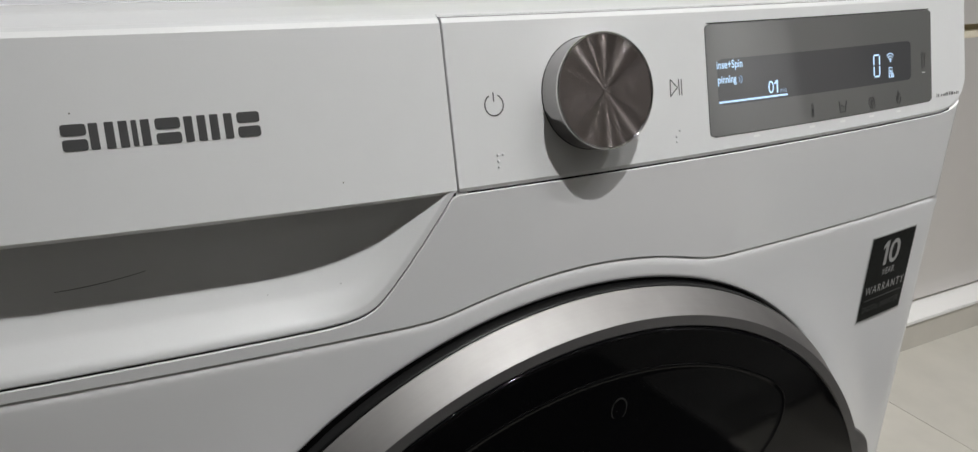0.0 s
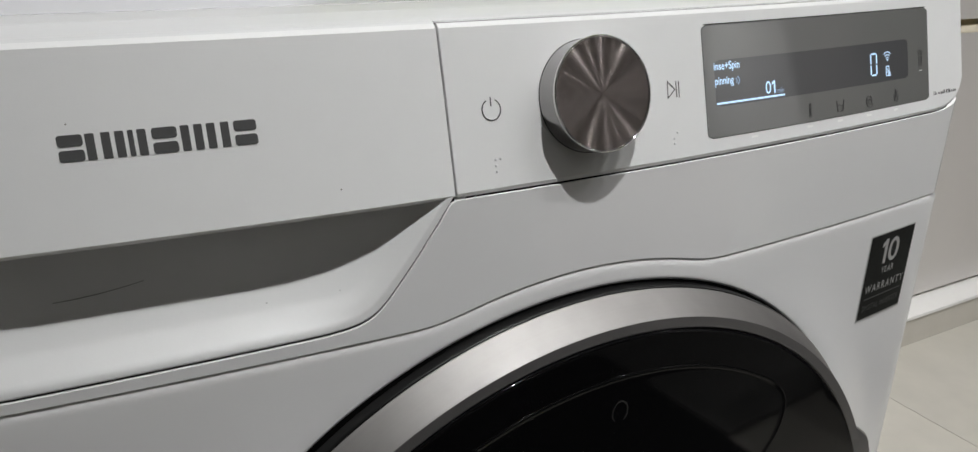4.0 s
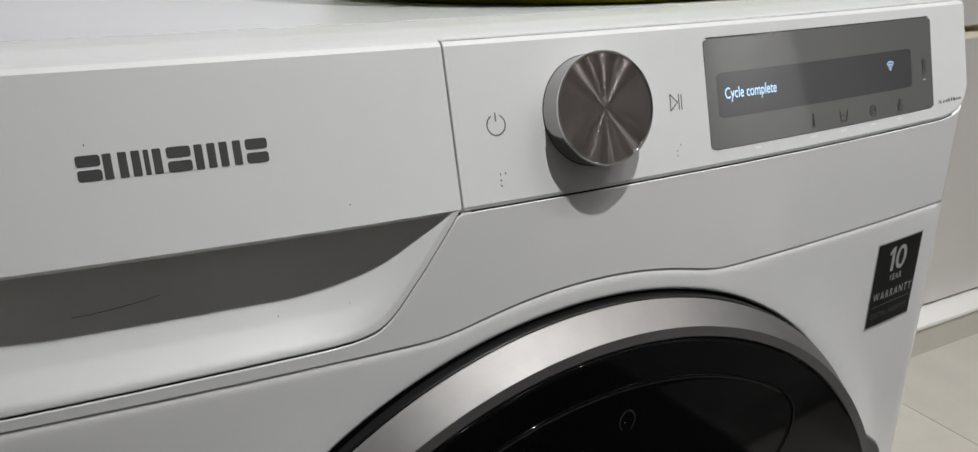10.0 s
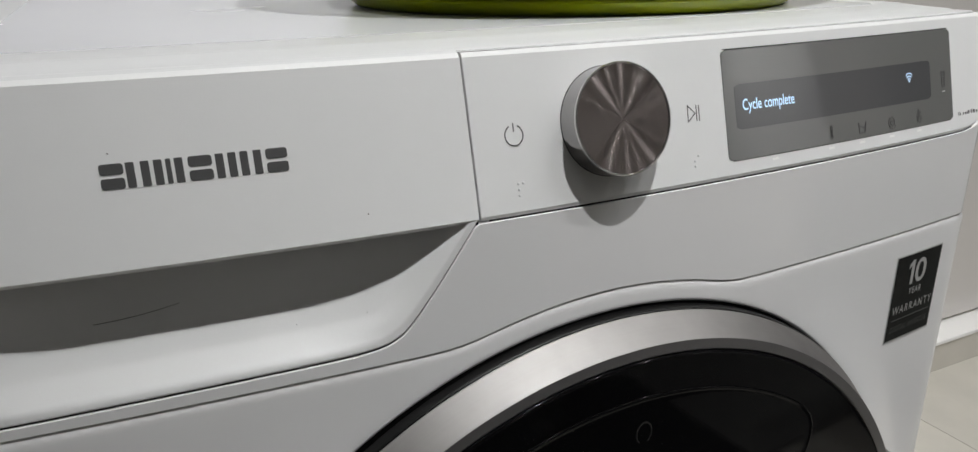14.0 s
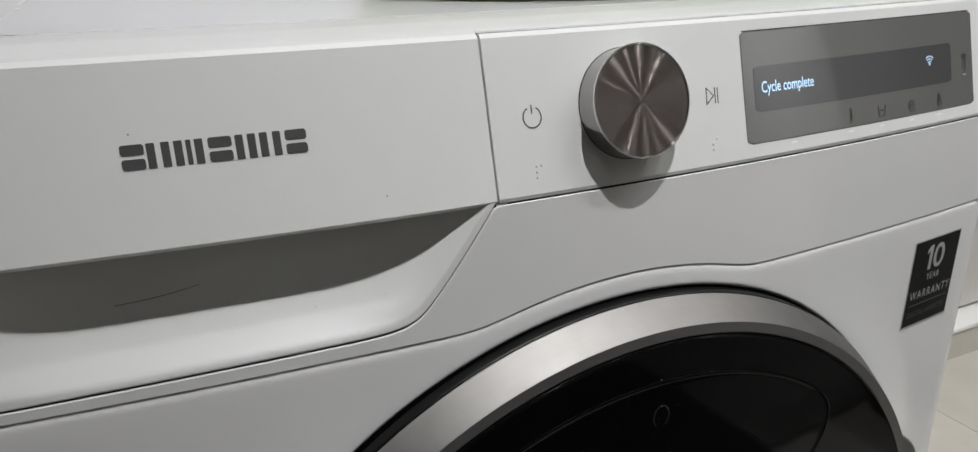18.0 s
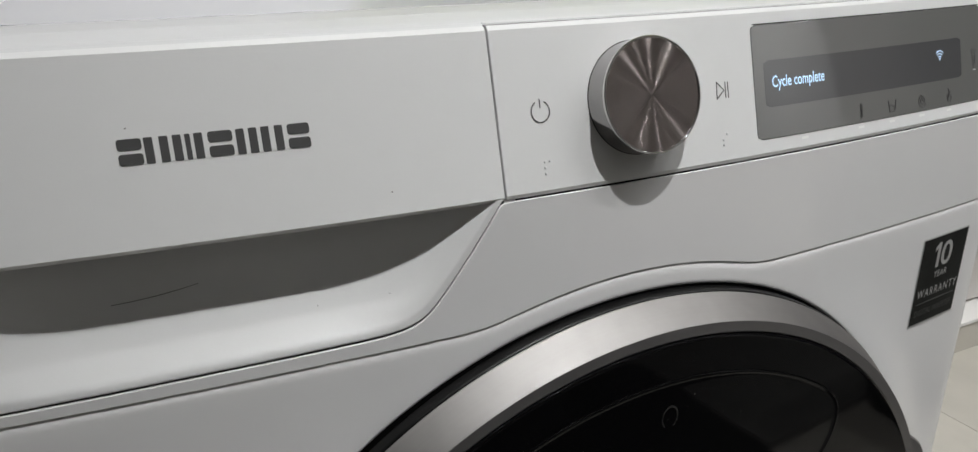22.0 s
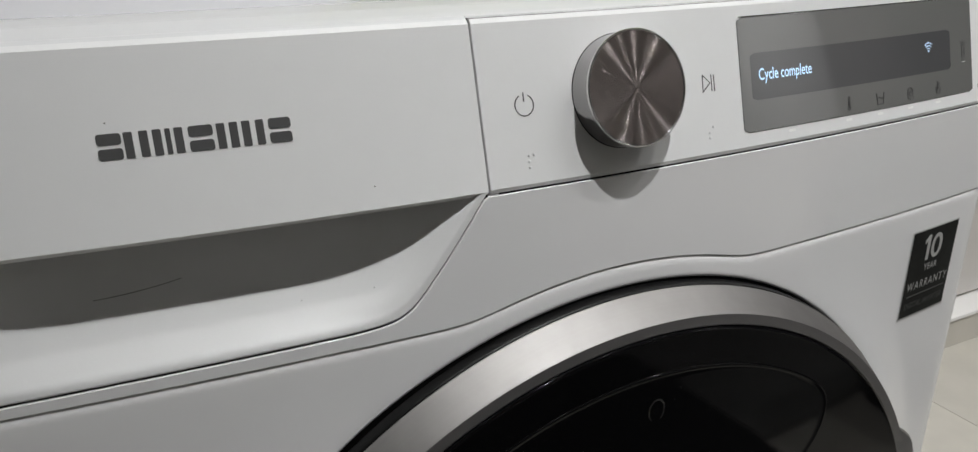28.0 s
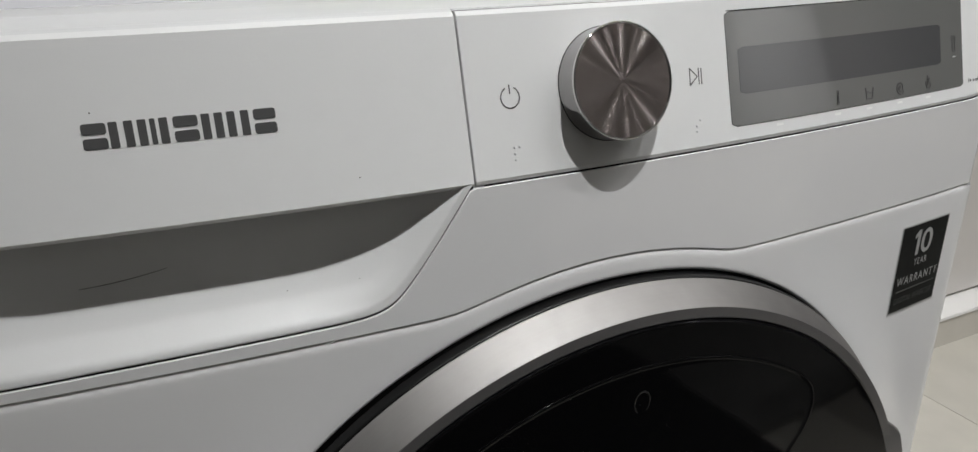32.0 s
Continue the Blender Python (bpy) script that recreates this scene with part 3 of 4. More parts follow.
def corner_drop(x, x0, x1, r):
    d = max(r - (x - x0), r - (x1 - x), 0.0)
    return r - math.sqrt(max(r * r - d * d, 0.0))


def icon(parent, name, strokes):
    bm = bmesh.new()
    for line, width in strokes:
        stroke(bm, line, width, face_c, 0.0005)
    part(name, bm, ICON, parent, smooth=False)


MESSAGES = {}


def build_messages(display):
    """What the display shows: lit letters that rise to the window's face and sink behind it."""
    off = 0.0007
    bm = words(bmesh.new(), "inse+Spin", 0.0757, 0.0932, 0.8139, 0.8189, face_c, off, 0.01)
    words(bm, "pinning", 0.0760, 0.0886, 0.8070, 0.8117, face_c, off, 0.01)
    words(bm, "0", 0.1110, 0.1150, 0.8008, 0.8070, face_c, off, 0.0)
    plate(bm, [(0.1182, 0.8008), (0.1182, 0.8070), (0.1173, 0.8070), (0.1158, 0.8058), (0.1158, 0.8049), (0.1173, 0.8059), (0.1173, 0.8008)], face_c, off)
    stroke(bm, [(0.0766 + 0.0484 * i / 12, 0.7993) for i in range(13)], 0.0009, face_c, off)
    MESSAGES["spin"] = part("programme_message", bm, GLOW_TEXT, display, "lit blue-white programme text", smooth=False)
    bm = words(bmesh.new(), "min", 0.1197, 0.1246, 0.8005, 0.8031, face_c, off)
    MESSAGES["dim"] = part("unit_message", bm, GLOW_DIM, display, "dim lit unit text", smooth=False)
    bm = bmesh.new()
    stroke(bm, arc(0.0898, 0.8093, 0.0012, -60, 60, 8), 0.0005, face_c, off)
    stroke(bm, arc(0.0906, 0.8093, 0.0020, -60, 60, 8), 0.0005, face_c, off)
    MESSAGES["waves"] = part("spin_symbol", bm, GLOW_DIM, display, "dim lit spin symbol", smooth=False)
    bm = bmesh.new()
    for a, b in (((0.2004, 0.8137), (0.2044, 0.8137)), ((0.2004, 0.8022), (0.2044, 0.8022)), ((0.1997, 0.8087), (0.1997, 0.8130)), ((0.1997, 0.8029), (0.1997, 0.8073)),
                 ((0.2051, 0.8087), (0.2051, 0.8130)), ((0.2051, 0.8029), (0.2051, 0.8073))):
        stroke(bm, [a, b], 0.0008, face_c, off)
    MESSAGES["digit"] = part("segment_digit", bm, GLOW_TEXT, display, "lit seven-segment zero", smooth=False)
    bm = bmesh.new()
    stroke(bm, rounded(0.2143, 0.2171, 0.8008, 0.8060, 0.0004, 2) + [(0.2171, 0.8050)], 0.00034, face_c, off)
    stroke(bm, arc(0.2176, 0.8016, 0.0010, 0, 360, 12), 0.00034, face_c, off)
    stroke(bm, [(0.2155, 0.8045), (0.2162, 0.8034), (0.2155, 0.8026)], 0.0004, face_c, off)
    MESSAGES["lock"] = part("lock_symbol", bm, GLOW_TEXT, display, "lit door lock symbol", smooth=False)
    bm = bmesh.new()
    for r in (0.0015, 0.0030, 0.0045):
        stroke(bm, arc(0.2157, 0.8094, r, 45, 135, 10), 0.00036, face_c, off)
    stroke(bm, arc(0.2157, 0.8095, 0.0003, 0, 360, 8), 0.0004, face_c, off)
    MESSAGES["wifi"] = part("wireless_symbol", bm, GLOW_TEXT, display, "lit wireless symbol", smooth=False)
    bm = words(bmesh.new(), "Cycle complete", 0.0810, 0.1177, 0.8052, 0.8124, face_c, off, 0.009)
    MESSAGES["done"] = part("finish_message", bm, GLOW_TEXT, display, "lit blue-white finish text", smooth=False)


def build_drawer(root):
    bm = panel(-0.2990, -0.0690, lambda x: ZT, lambda x: ZB - 0.0025 + 0.0009 * min(1.0, max(0.0, (-0.09 - x) / 0.2)), face_c, r=0.0017, thick=0.012, nx=60, nz=10, side_r=0.0003, chamfer=0.8, under=1.1)
    drawer = part("drawer", bm, WHITE, root, "white detergent drawer front", sharp=18)

    seam_x = np.linspace(-0.31, -0.0692, 320)
    seam_z = np.array([drawer_line(v) + 0.0005 for v in seam_x])

    def hollow(x, z):
        gap = float(np.sqrt(((seam_x - x) ** 2 + (seam_z - z) ** 2).min()))
        edge = gap
        low, slant = z - 0.7237, 0.612 * (z - 0.7319) - 0.791 * (x + 0.1031)
        near = max(0.024 - abs(low - slant), 0.0) / 0.024
        soft = max(min(low, slant) - near * near * 0.006, 0.0)
        w = min(gap / 0.010, 1.0)
        gap += (soft - gap) * w * w * (3 - 2 * w)
        end = 1 - 0.70 * max(0.0, min(1.0, (-0.225 - x) / 0.055)) ** 2
        deep = end * 0.0191 * (1 - (1 - min(gap / 0.0540, 1.0)) ** 2.2)
        # the narrow rolled lip along the seam
        return 0.18 * edge if edge < 0.0028 else max(deep - 0.0017 * max(0.0, 1 - (edge - 0.0028) / 0.010), 0.0005)

    bm = panel(-0.2985, -0.0698, lambda x: max(0.7775, drawer_line(x) + 0.0012), lambda x: drawer_line(x) + 0.0005, face_b, r=0.0011, thick=0.044, nx=220, nz=44, side_r=0.0003, depth=hollow)
    part("grip_hollow", bm, WHITE, drawer, "white curved grip hollow")
    # plain dark blocks where the maker's name stands
    for a, b, level in ((-0.2089, -0.2010, True), (-0.2003, -0.1925, False), (-0.1911, -0.1812, False), (-0.1795, -0.1712, True), (-0.1700, -0.1627, False), (-0.1613, -0.1536, False), (-0.1520, -0.1440, True)):
        lo, hi, s = 0.8050, 0.8138, 0.0029
        if level:
            shapes = [rounded(a, b, lo, lo + 0.0038, 0.0010, 3), rounded(a, b, hi - 0.0038, hi, 0.0010, 3)]
        else:
            shapes = [rounded(a, a + s, lo, hi, 0.0003, 2), rounded(b - s, b, lo, hi, 0.0003, 2)]
            if b - a > 0.009:
                shapes.append(rounded((a + b) / 2 - 0.0009, (a + b) / 2 + 0.0009, lo, hi, 0.0003, 2))
        from_shapes("name_block", shapes, PRINT, drawer, face_c, 0.0002)
    for dx, dz in ((-0.2052, 0.8173), (-0.1161, 0.7849)):  # dust on the face
        from_shapes("speck", [arc(dx, dz, 0.0003, 0, 330, 7)], DUST, drawer, face_c, 0.0001)
    bm = bmesh.new()
    for i in range(14):
        t, u = i / 14, (i + 1) / 14
        pts = [(-0.2205 + 0.031 * s, 0.7512 + 0.0006 * s + 0.0026 * s * s) for s in (t, u)]
        stroke(bm, pts, 0.00014 * (1.2 - abs(t - 0.4)), lambda x, z: face_b(x, z) + hollow(x, z), 0.0002)
    part("scratch", bm, PRINT, drawer, "fine dark scratch", smooth=False)
    for dx, dz, rad in ((-0.147, 0.7390, 0.00018), (-0.118, 0.7400, 0.00018)):
        from_shapes("speck", [arc(dx, dz, rad, 0, 330, 7)], DUST, drawer, lambda x, z: face_b(x, z) + hollow(x, z), 0.0002)


def build_knob(root):
    nrm = Vector((0, -1, TILT)).normalized()
    up = Vector((0, TILT, 1)).normalized()
    c = Vector((0, face_c(0, 0.8099), 0.8099))
    turn = Matrix((Vector((1, 0, 0)), up, nrm)).transposed().to_4x4()
    axes = ((1, 0, 0), (0, 1, 0), (0, 0, 1))
    bm = bmesh.new()
    revolve(bm, [(0.0005, 0.0), (0.0250, 0.0), (0.0248, 0.0020), (0.0247, 0.0060), (0.0247, 0.0110), (0.0005, 0.0110)], (0, 0, 0), axes, 120)
    knob = part("knob", bm, KNOB_SIDE, root, "round turned-steel selector knob")
    knob.matrix_basis = Matrix.Translation(c) @ turn
    bm = bmesh.new()
    revolve(bm, [(0.0247, 0.0106), (0.0250, 0.0113), (0.02525, 0.0122), (0.02515, 0.0129), (0.0248, 0.0133), (0.0244, 0.0132), (0.0241, 0.0127), (0.0240, 0.0108)], (0, 0, 0), axes, 120)
    part("knob_rim", bm, CHROME, knob, "polished dark chrome rim", sharp=100)
    bm = bmesh.new()
    revolve(bm, [(0.0244, 0.0128), (0.0200, 0.01245), (0.0120, 0.0122), (0.0050, 0.0120), (0.00001, 0.0119)], (0, 0, 0), axes, 160)
    part("knob_cap", bm, KNOB_FACE, knob, "brushed dark steel cap")
    bm = bmesh.new()
    revolve(bm, [(0.02515, 0.0), (0.02515, 0.00015), (0.0249, 0.0003), (0.0249, 0.0)], (0, 0, 0), axes, 100)
    part("knob_foot", bm, DARK_GAP, knob)


def build_door(root):
    axes = ((1, 0, 0), (0, 0, 1), (0, -1, 0))
    c = (0, 0, HOLE_Z)
    bm = bmesh.new()
    revolve(bm, [(0.2288, -0.030), (0.2288, 0.0058), (0.2295, 0.0063), (0.2296, 0.0070), (0.2218, 0.0222), (0.2213, 0.0229), (0.2208, 0.0231), (0.2160, -0.03)], c, axes, 240)
    door = part("door", bm, SILVER, root, "round door in a brushed silver ring", sharp=14)
    bm = bmesh.new()
    revolve(bm, [(0.2318, -0.034), (0.2310, -0.006), (0.2304, -0.0005), (0.2286, -0.0005), (0.2286, -0.034)], c, axes, 200)
    part("door_seal", bm, DARK_GAP, door, "black gap round the door")
    bm = bmesh.new()
    revolve(bm, [(0.2287, -0.0004), (0.2302, -0.0004), (0.2302, 0.0046), (0.2300, 0.0056), (0.2294, 0.0060), (0.2287, 0.0060)], c, axes, 240)
    part("ring_side", bm, SIDE_DARK, door, "dark satin side of the ring", sharp=60)
    bm = bmesh.new()
    revolve(bm, [(0.2214, 0.0222), (0.2212, 0.0232), (0.2160, 0.0235), (0.2154, 0.0231), (0.2153, 0.0180)], c, axes, 240)
    part("inner_trim", bm, TRIM_DARK, door, "dark grey inner trim", sharp=14)

    def dome(rad):
        return 0.0246 + 0.0045 * (1 - (rad / 0.2145) ** 2)

    bm = bmesh.new()
    revolve(bm, [(0.2150, 0.0160), (0.2151, 0.0226), (0.21505, 0.0234), (0.2148, 0.0240), (0.2144, 0.0244), (0.2138, 0.0246), (0.2131, 0.02465)] + [(r, dome(r)) for r in (0.2120, 0.208, 0.20, 0.19, 0.18, 0.165, 0.15, 0.12, 0.09, 0.06, 0.03, 0.0005)], c, axes, 200)
    part("door_glass", bm, BLACK_GLASS, door, "glossy black door glass", sharp=100)
    # the small hatch in the glass, with a raised rounded edge
    line = [(math.cos(radians(a)) * 0.1965, math.sin(radians(a)) * 0.1965) for a in np.linspace(124, 56, 40)]
    tail = [(0.1155, 0.1582), (0.1203, 0.1525), (0.1228, 0.1460), (0.1232, 0.1390), (0.1218, 0.1320), (0.1180, 0.1240), (0.1100, 0.1140), (0.0980, 0.1030), (0.080, 0.093), (0.055, 0.085), (0.028, 0.0805)]
    outline = line + tail + [(-x, z) for x, z in reversed(tail)]
    bm = bmesh.new()
    layers = []
    for inset, lift in ((0.0, -0.001), (0.00005, 0.0001), (0.0002, 0.0004), (0.0005, 0.00065), (0.0009, 0.00072), (0.0014, 0.00070), (0.0022, 0.00050), (0.0030, 0.00038), (0.005, 0.00036), (0.012, 0.00036), (0.03, 0.00036), (0.06, 0.00036)):
        ring = []
        for x, z in outline:
            cx, cz = 0.0, 0.125
            s = max(1 - inset / math.hypot(x - cx, z - cz), 0.05)
            px, pz = cx + (x - cx) * s, cz + (z - cz) * s
            ring.append(bm.verts.new((px, -dome(math.hypot(px, pz)) - lift, HOLE_Z + pz)))
        layers.append(ring)
    for p, q in zip(layers, layers[1:]):
        for i in range(len(p)):
            j = (i + 1) % len(p)
            bm.faces.new((p[i], p[j], q[j], q[i]))
    last = layers[-1]
    mid = bm.verts.new((0, -dome(0.125) - 0.00036, HOLE_Z + 0.125))
    for i in range(len(last)):
        bm.faces.new((last[i], last[(i + 1) % len(last)], mid))
    hatch = part("hatch", bm, BLACK_GLASS, door, "glossy black add-wash hatch", sharp=100)
    bm = bmesh.new()
    pz = 0.1770
    yy = -dome(pz) - 0.0004
    revolve(bm, [(0.0054, 0.0), (0.0056, 0.00012), (0.0062, 0.00012), (0.0064, 0.0)], (0.004, yy, HOLE_Z + pz), ((0.75, 0, 0), (0, 0, 1), (0, -1, 0)), 40)
    part("latch_mark", bm, LATCH, hatch, "faint round latch mark")
    # a little dust on the glass
    rng = random.Random(7)
    bm = bmesh.new()
    for _ in range(45):
        x, z = rng.gauss(0.01, 0.035), 0.155 + rng.gauss(0.0, 0.022)
        r = rng.uniform(0.00007, 0.00015)
        plate(bm, arc(x, HOLE_Z + z, r, 0, 288, 4), lambda px, pz: -dome(math.hypot(px, pz - HOLE_Z)), 0.0007)
    tagged(part("dust", bm, DUST, door, smooth=False), "pale dust specks on the black glass", kind="stuff")
    # grip on the hinge-free side of the ring
    bm = bmesh.new()
    grid = []
    for i in range(41):
        a = radians(31 - 62 * i / 40)
        u = min(1.0, (1 - abs(i - 20) / 20) * 3.4)
        bulge = 0.0095 * u * u * (3 - 2 * u)
        grid.append([bm.verts.new((math.cos(a) * r, -h, HOLE_Z + math.sin(a) * r)) for r, h in
                     ((0.2150, 0.006), (0.2150 + 0.0072 * u + bulge, 0.006), (0.2150 + 0.0076 * u + bulge, 0.014), (0.2150 + 0.0070 * u + bulge, 0.0205), (0.2150 + 0.0060 * u + bulge * 0.9, 0.0218 + 0.0008 * u), (0.2150 + 0.0030 * u, 0.0222 + 0.0020 * u), (0.2150, 0.0222 + 0.0019 * u), (0.2146, 0.0220))])
    for p, q in zip(grid, grid[1:]):
        for j in range(len(p) - 1):
            bm.faces.new((p[j], q[j], q[j + 1], p[j + 1]))
    for e in (grid[0], grid[-1]):
        bm.faces.new(e)
    part("door_grip", bm, TRIM_DARK, door, "dark grey grip on the door ring")


def build_sticker(root):
    x0, x1, z0, z1 = 0.2232, 0.2732, 0.6393, 0.7003
    bm = bmesh.new()
    plate(bm, [(x0 + (x1 - x0) * i / 6, z0) for i in range(7)] + [(x1 - (x1 - x0) * i / 6, z1) for i in range(7)], face_b, 0.0003)
    st = part("warranty_sticker", bm, FOIL_SILVER, root, "black and silver warranty sticker", smooth=False)
    b = 0.0009
    bm = panel(x0 + b, x1 - b, lambda x: z1 - b, lambda x: z0 + b * 1.6, face_b, r=0.00005, thick=0.0003, nx=12, nz=6, off=0.0005)
    part("sticker_face", bm, FOIL, st)
    off = 0.0008
    part("print", words(bmesh.new(), "0", 0.2449, 0.2567, 0.6784, 0.6952, face_b, off, 0.012), FOIL_SILVER, st, "large silver numeral", smooth=False)
    from_shapes("print", [[(0.2432, 0.6784), (0.2432, 0.6952), (0.2409, 0.6952), (0.2377, 0.6924), (0.2377, 0.6898), (0.2404, 0.6918), (0.2404, 0.6784)]], FOIL_SILVER, st, face_b, off, "large silver numeral")
    part("print", words(bmesh.new(), "YEAR", 0.2408, 0.2549, 0.6712, 0.6757, face_b, off, 0.004, 1.15), FOIL_SILVER, st, smooth=False)
    part("print", words(bmesh.new(), "WARRANTY", 0.2264, 0.2699, 0.6594, 0.6651, face_b, off, 0.004, 1.3), FOIL_SILVER, st, smooth=False)
    part("print", words(bmesh.new(), "DIGITAL INVERTER", 0.2274, 0.2681, 0.6464, 0.6507, face_b, off, 0.0, 1.15), FOIL_DIM, st, smooth=False)
    from_shapes("print", [[(0.2274, 0.6548), (0.2691, 0.6548), (0.2691, 0.6554), (0.2274, 0.6554)]], FOIL_DIM, st, face_b, off)


def build_shell(root):
    for s in (-1, 1):
        xa, xb = sorted((s * 0.286, s * 0.2995))
        bm = box(bmesh.new(), xa, xb, 0.0285, 0.560, 0.02, 0.772, 0.002)
        box(bm, xa, xb, 0.0480, 0.560, 0.7722, 0.8425, 0.002)
        part("side_panel", bm, ENAMEL, root)
    part("back_panel", box(bmesh.new(), -0.286, 0.286, 0.548, 0.559, 0.02, 0.8425), ENAMEL, root)
    bm = box(bmesh.new(), -0.297, 0.297, 0.024, 0.038, 0.02, 0.0985, 0.003)
    part("kick_panel", bm, ENAMEL, root)
    for fx in (-0.25, 0.25):
        for fy in (0.06, 0.52):
            bm = bmesh.new()
            revolve(bm, [(0.0005, 0.0), (0.022, 0.0), (0.024, 0.004), (0.020, 0.012), (0.010, 0.014), (0.010, 0.03), (0.0005, 0.03)], (fx, fy, 0.0), ((1, 0, 0), (0, 1, 0), (0, 0, 1)), 24)
            part("foot", bm, DARK_GAP, root)
    # lid with a rounded front, a low rim and a glossy panel
    prof_d = [0, 0.0006, 0.0018, 0.0036, 0.0042, 0.0115, 0.0118, 0.0121, 0.0124, 0.0330, 0.0332, 0.0337, 0.0340]
    prof_z = [0.8437, 0.8443, 0.8450, 0.8457, 0.84588, 0.8477, 0.84775, 0.84793, 0.8480, 0.8490, 0.8490, 0.8487, 0.8487]
    r = 0.006

    def front_y(x):
        return BOW * x * x + 0.0205

    vs = prof_d + [0.05, 0.09, 0.15, 0.23, 0.32, 0.42, 0.50, 0.535]
    bm = bmesh.new()
    rows, base = [], []
    for v in vs:
        xm = 0.2995 - r + math.sqrt(max(r * r - max(r - v, 0) ** 2, 0.0))
        half = [0, 0.1, 0.2, 0.3, 0.4, 0.5, 0.6, 0.7, 0.78] + [1 - d / xm for d in reversed(prof_d)]
        row = []
        for u in [-h for h in reversed(half[1:])] + half:
            x = u * xm
            y = front_y(x) + v * (0.56 - front_y(x)) / 0.5395
            ds = 0.2995 - abs(x)
            d = min(v, ds) if max(v, ds) >= r else max(r - math.hypot(r - min(v, r), r - min(ds, r)), 0.0)
            sag = 0.0024 * max(0.0, 1 - (math.hypot(ds, v) / 0.058) ** 2)
            row.append(bm.verts.new((x, y, max(float(np.interp(d, prof_d, prof_z)) - sag, 0.8436))))
        rows.append(row)
        base.append([bm.verts.new((w.co.x * 0.999, w.co.y, 0.8434)) for w in (row[0], row[-1])])
    for p, q in zip(rows, rows[1:]):
        for j in range(len(p) - 1):
            bm.faces.new((p[j], q[j], q[j + 1], p[j + 1]))
    bm2 = panel(-0.0690, 0.2930, lambda x: 0.8449, lambda x: 0.8437, lambda x, z: front_y(x) - 0.0045 + 0.9 * (z - 0.84), r=0.0003, thick=0.01, nx=40, nz=3)
    part("lid_lip", bm2, WHITE_LID, root)
    # Black strip under the lid's lip, for the shade in that gap.
    bm2 = panel(-0.0690, 0.2930, lambda x: 0.8442, lambda x: 0.8424, lambda x, z: front_y(x) - 0.0008, r=0.0001, thick=0.004, nx=40, nz=2)
    part("seam_shade", bm2, DARK_GAP, root)
    bm2 = panel(-0.2985, -0.0690, lambda x: 0.8447, lambda x: 0.8434, lambda x, z: front_y(x) - 0.0065 + 1.4 * (z - 0.84), r=0.0003, thick=0.01, nx=40, nz=3)
    part("lid_lip", bm2, WHITE_LID, root)
    lid = part("lid", bm, WHITE_LID, root, "glossy white lid with a low rim")
    # glossy inset sheet, its front bowed like the machine's
    bm = bmesh.new()
    edge = []
    for x, back in [(-0.249 + 0.498 * i / 40, False) for i in range(41)] + [(0.249 - 0.498 * i / 10, True) for i in range(11)]:
        near = front_y(x) + 0.0345 * (0.56 - front_y(x)) / 0.5395 + corner_drop(x, -0.249, 0.249, 0.012)
        edge.append((x, 0.528 if back else near))
    top = [bm.verts.new((x, y, 0.8491)) for x, y in edge]
    low = [bm.verts.new((x, y, 0.8486)) for x, y in edge]
    bm.faces.new(top)
    for i in range(len(edge)):
        j = (i + 1) % len(edge)
        bm.faces.new((top[i], low[i], low[j], top[j]))
    part("lid_sheet", bm, PANEL_TOP, lid, "glossy pale inset sheet")


def build_basin():
    root = tagged(new("green_basin"), "lime green plastic basin standing on the washing machine", "basin")
    root.matrix_basis = pose(0.104, 0.216, 0.8492)
    axes = ((1, 0, 0), (0, 1, 0), (0, 0, 1))
    bm = bmesh.new()
    outer = [(0.138, 0.0015), (0.141, 0.0), (0.1450, 0.0), (0.1485, 0.0006), (0.1510, 0.0022), (0.1537, 0.0052), (0.1552, 0.0072), (0.1550, 0.0082), (0.1540, 0.0088), (0.1532, 0.0092), (0.1536, 0.0097),
             (0.1560, 0.0104), (0.1600, 0.0220), (0.168, 0.0400), (0.182, 0.0800), (0.195, 0.118)]
    inner = [(0.1925, 0.118), (0.179, 0.080), (0.165, 0.040), (0.157, 0.022), (0.149, 0.012), (0.140, 0.007), (0.0005, 0.007)]
    revolve(bm, [(0.0005, 0.004), (0.125, 0.004)] + outer + inner, (0, 0, 0), axes, 120)
    part("bowl", bm, GREEN, root)
    bm = bmesh.new()
    revolve(bm, [(0.1925, 0.116), (0.205, 0.118), (0.207, 0.121), (0.204, 0.1235), (0.194, 0.122), (0.191, 0.119)], (0, 0, 0), axes, 120, close=True)
    part("rim", bm, GREEN, root)


def build_dark_standin():
    # Unseen, added: stands in for a person's dark reflection in the door glass.
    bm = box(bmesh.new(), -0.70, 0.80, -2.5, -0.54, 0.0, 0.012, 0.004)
    tagged(put("rug", bm, DARK_STANDIN), "added charcoal rug, unseen, that blackens the door glass's reflection", "rug")


def build_grey_standin():
    # Unseen mat, added to dim the pale floor mirrored in the door glass.
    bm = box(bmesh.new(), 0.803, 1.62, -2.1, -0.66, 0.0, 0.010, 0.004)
    tagged(put("grey_standin_mat", bm, GREY_STANDIN), "added grey mat, unseen, that dims the door glass's reflection", "mat")


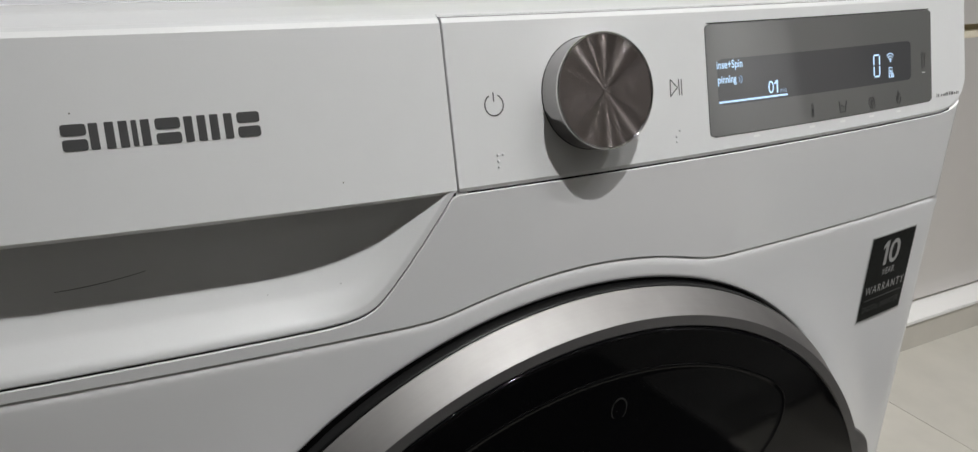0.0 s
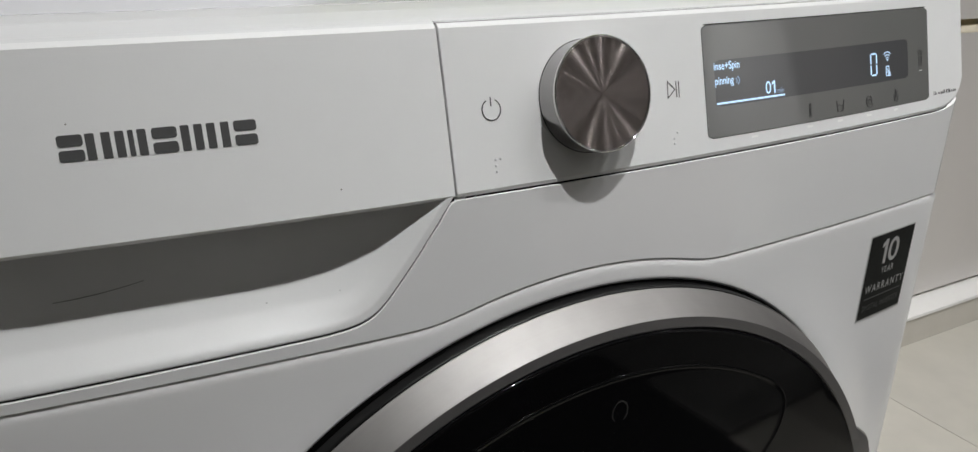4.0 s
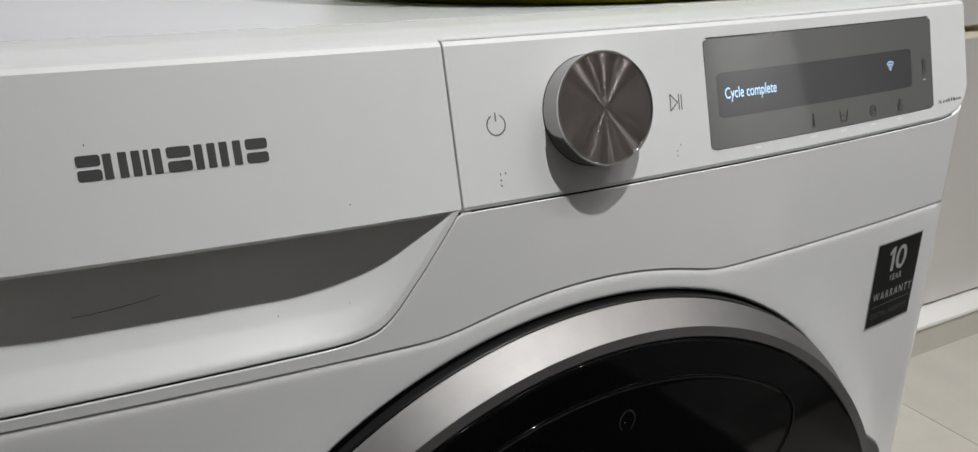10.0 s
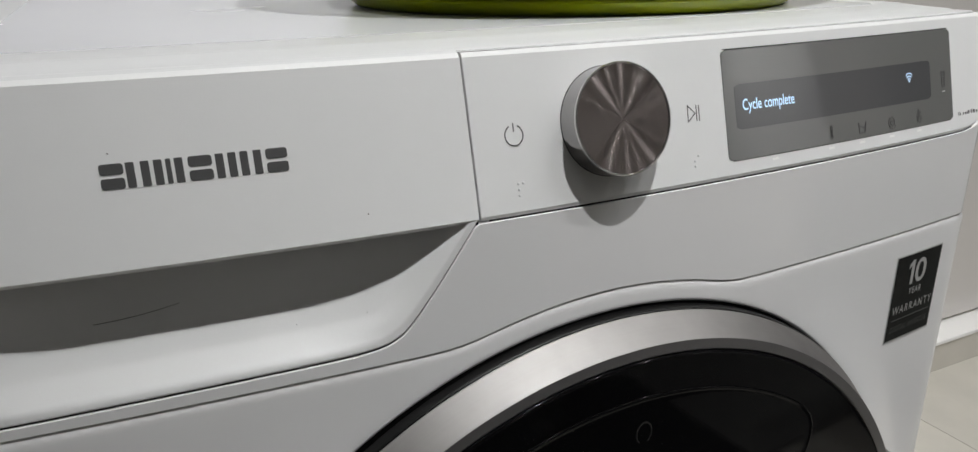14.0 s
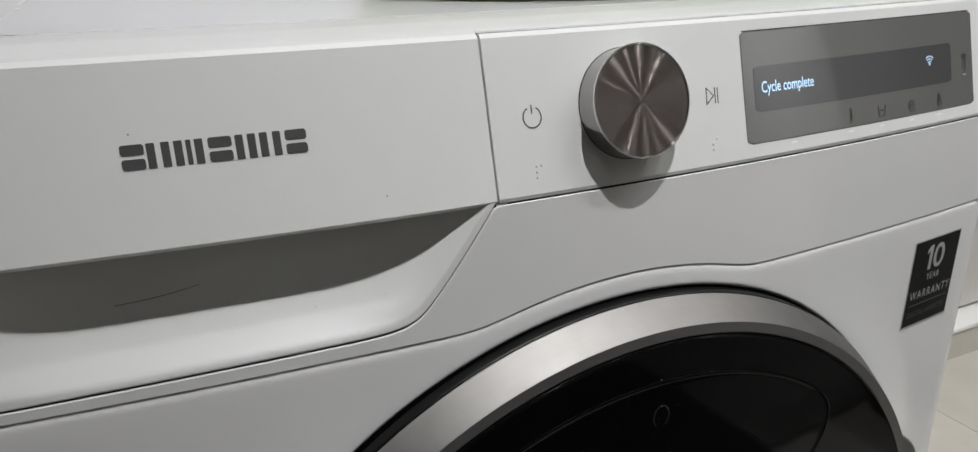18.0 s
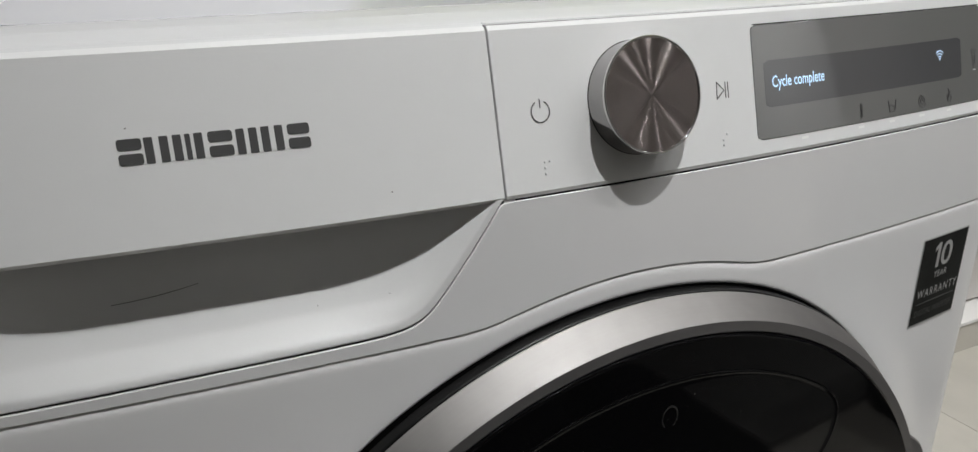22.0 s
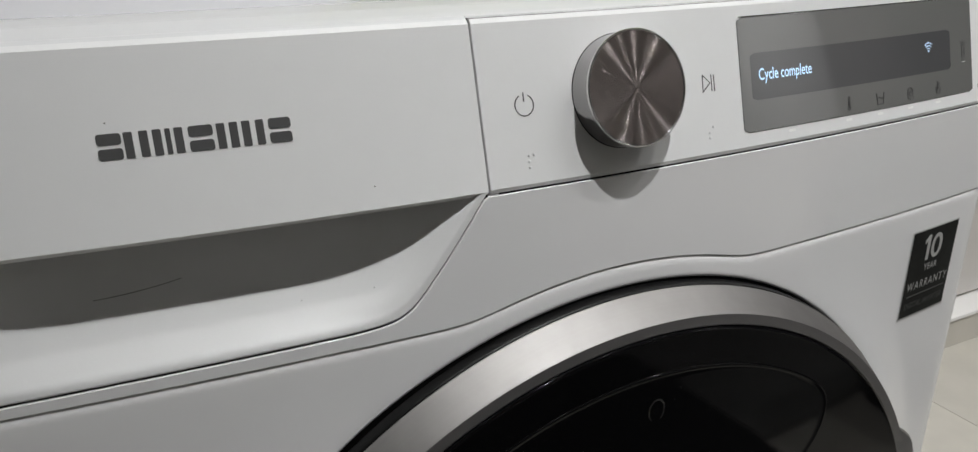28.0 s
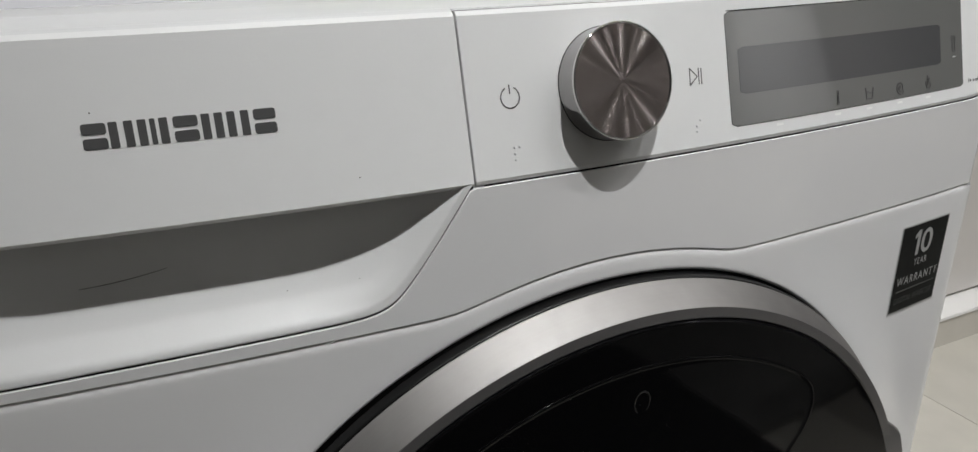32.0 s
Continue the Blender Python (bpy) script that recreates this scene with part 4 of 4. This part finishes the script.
def build_standin_basket():
    """An added, unseen basket for an unknown dark form in the door glass."""
    root = tagged(new("standin_basket"), "added dark grey basket, unseen, for a dark form in the door glass", "basket")
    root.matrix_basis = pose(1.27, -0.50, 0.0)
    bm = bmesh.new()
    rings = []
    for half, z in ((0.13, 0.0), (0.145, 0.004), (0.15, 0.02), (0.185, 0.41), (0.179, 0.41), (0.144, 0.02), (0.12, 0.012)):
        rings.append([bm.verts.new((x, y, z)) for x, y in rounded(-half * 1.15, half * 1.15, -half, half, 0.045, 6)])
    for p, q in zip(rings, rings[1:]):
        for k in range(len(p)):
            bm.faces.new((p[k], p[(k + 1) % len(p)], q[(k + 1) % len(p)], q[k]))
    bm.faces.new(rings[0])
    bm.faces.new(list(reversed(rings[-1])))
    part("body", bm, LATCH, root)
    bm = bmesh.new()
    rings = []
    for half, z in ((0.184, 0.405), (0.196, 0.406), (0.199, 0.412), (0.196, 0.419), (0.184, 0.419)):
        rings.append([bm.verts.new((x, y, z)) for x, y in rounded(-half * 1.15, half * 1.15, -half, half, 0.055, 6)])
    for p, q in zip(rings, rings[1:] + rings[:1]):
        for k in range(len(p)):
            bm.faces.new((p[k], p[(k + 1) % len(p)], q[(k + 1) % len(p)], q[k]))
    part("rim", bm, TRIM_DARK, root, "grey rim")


def build_tiles(floor):
    me = None
    for i in range(-6, 5):
        for j in range(-2, 2):
            xa, ya = 1.138 + 0.6 * i, -0.48 + 1.2 * j
            if me is None:
                bm = box(bmesh.new(), 0.0008, 0.5992, 0.0008, 1.1992, -0.007, 0.0, 0.0006)
                tile = part("tile", bm, FLOOR_TILE, floor, smooth=False)
                me = tile.data
            else:
                tile = new("tile", me)
                tile.parent = floor
            tile.matrix_basis = pose(xa, ya, 0)


def motions():
    shown, sunk = pose(0, 0, 0), pose(0, 0.0032, 0)
    for key in ("spin", "dim", "waves", "digit"):
        walk(MESSAGES[key], [(0, shown), (6.43, shown), (6.47, sunk), (32, sunk)])
    walk(MESSAGES["lock"], [(0, shown), (7.13, shown), (7.17, sunk), (32, sunk)])
    walk(MESSAGES["done"], [(0, sunk), (6.43, sunk), (6.47, shown), (30.83, shown), (30.87, sunk), (32, sunk)])
    walk(MESSAGES["wifi"], [(0, shown), (30.83, shown), (30.87, sunk), (32, sunk)])


ground = build_room()
build_cabinet()
build_spots()
build_machine()
build_basin()
build_dark_standin()
build_grey_standin()
build_standin_basket()
build_tiles(ground)
motions()
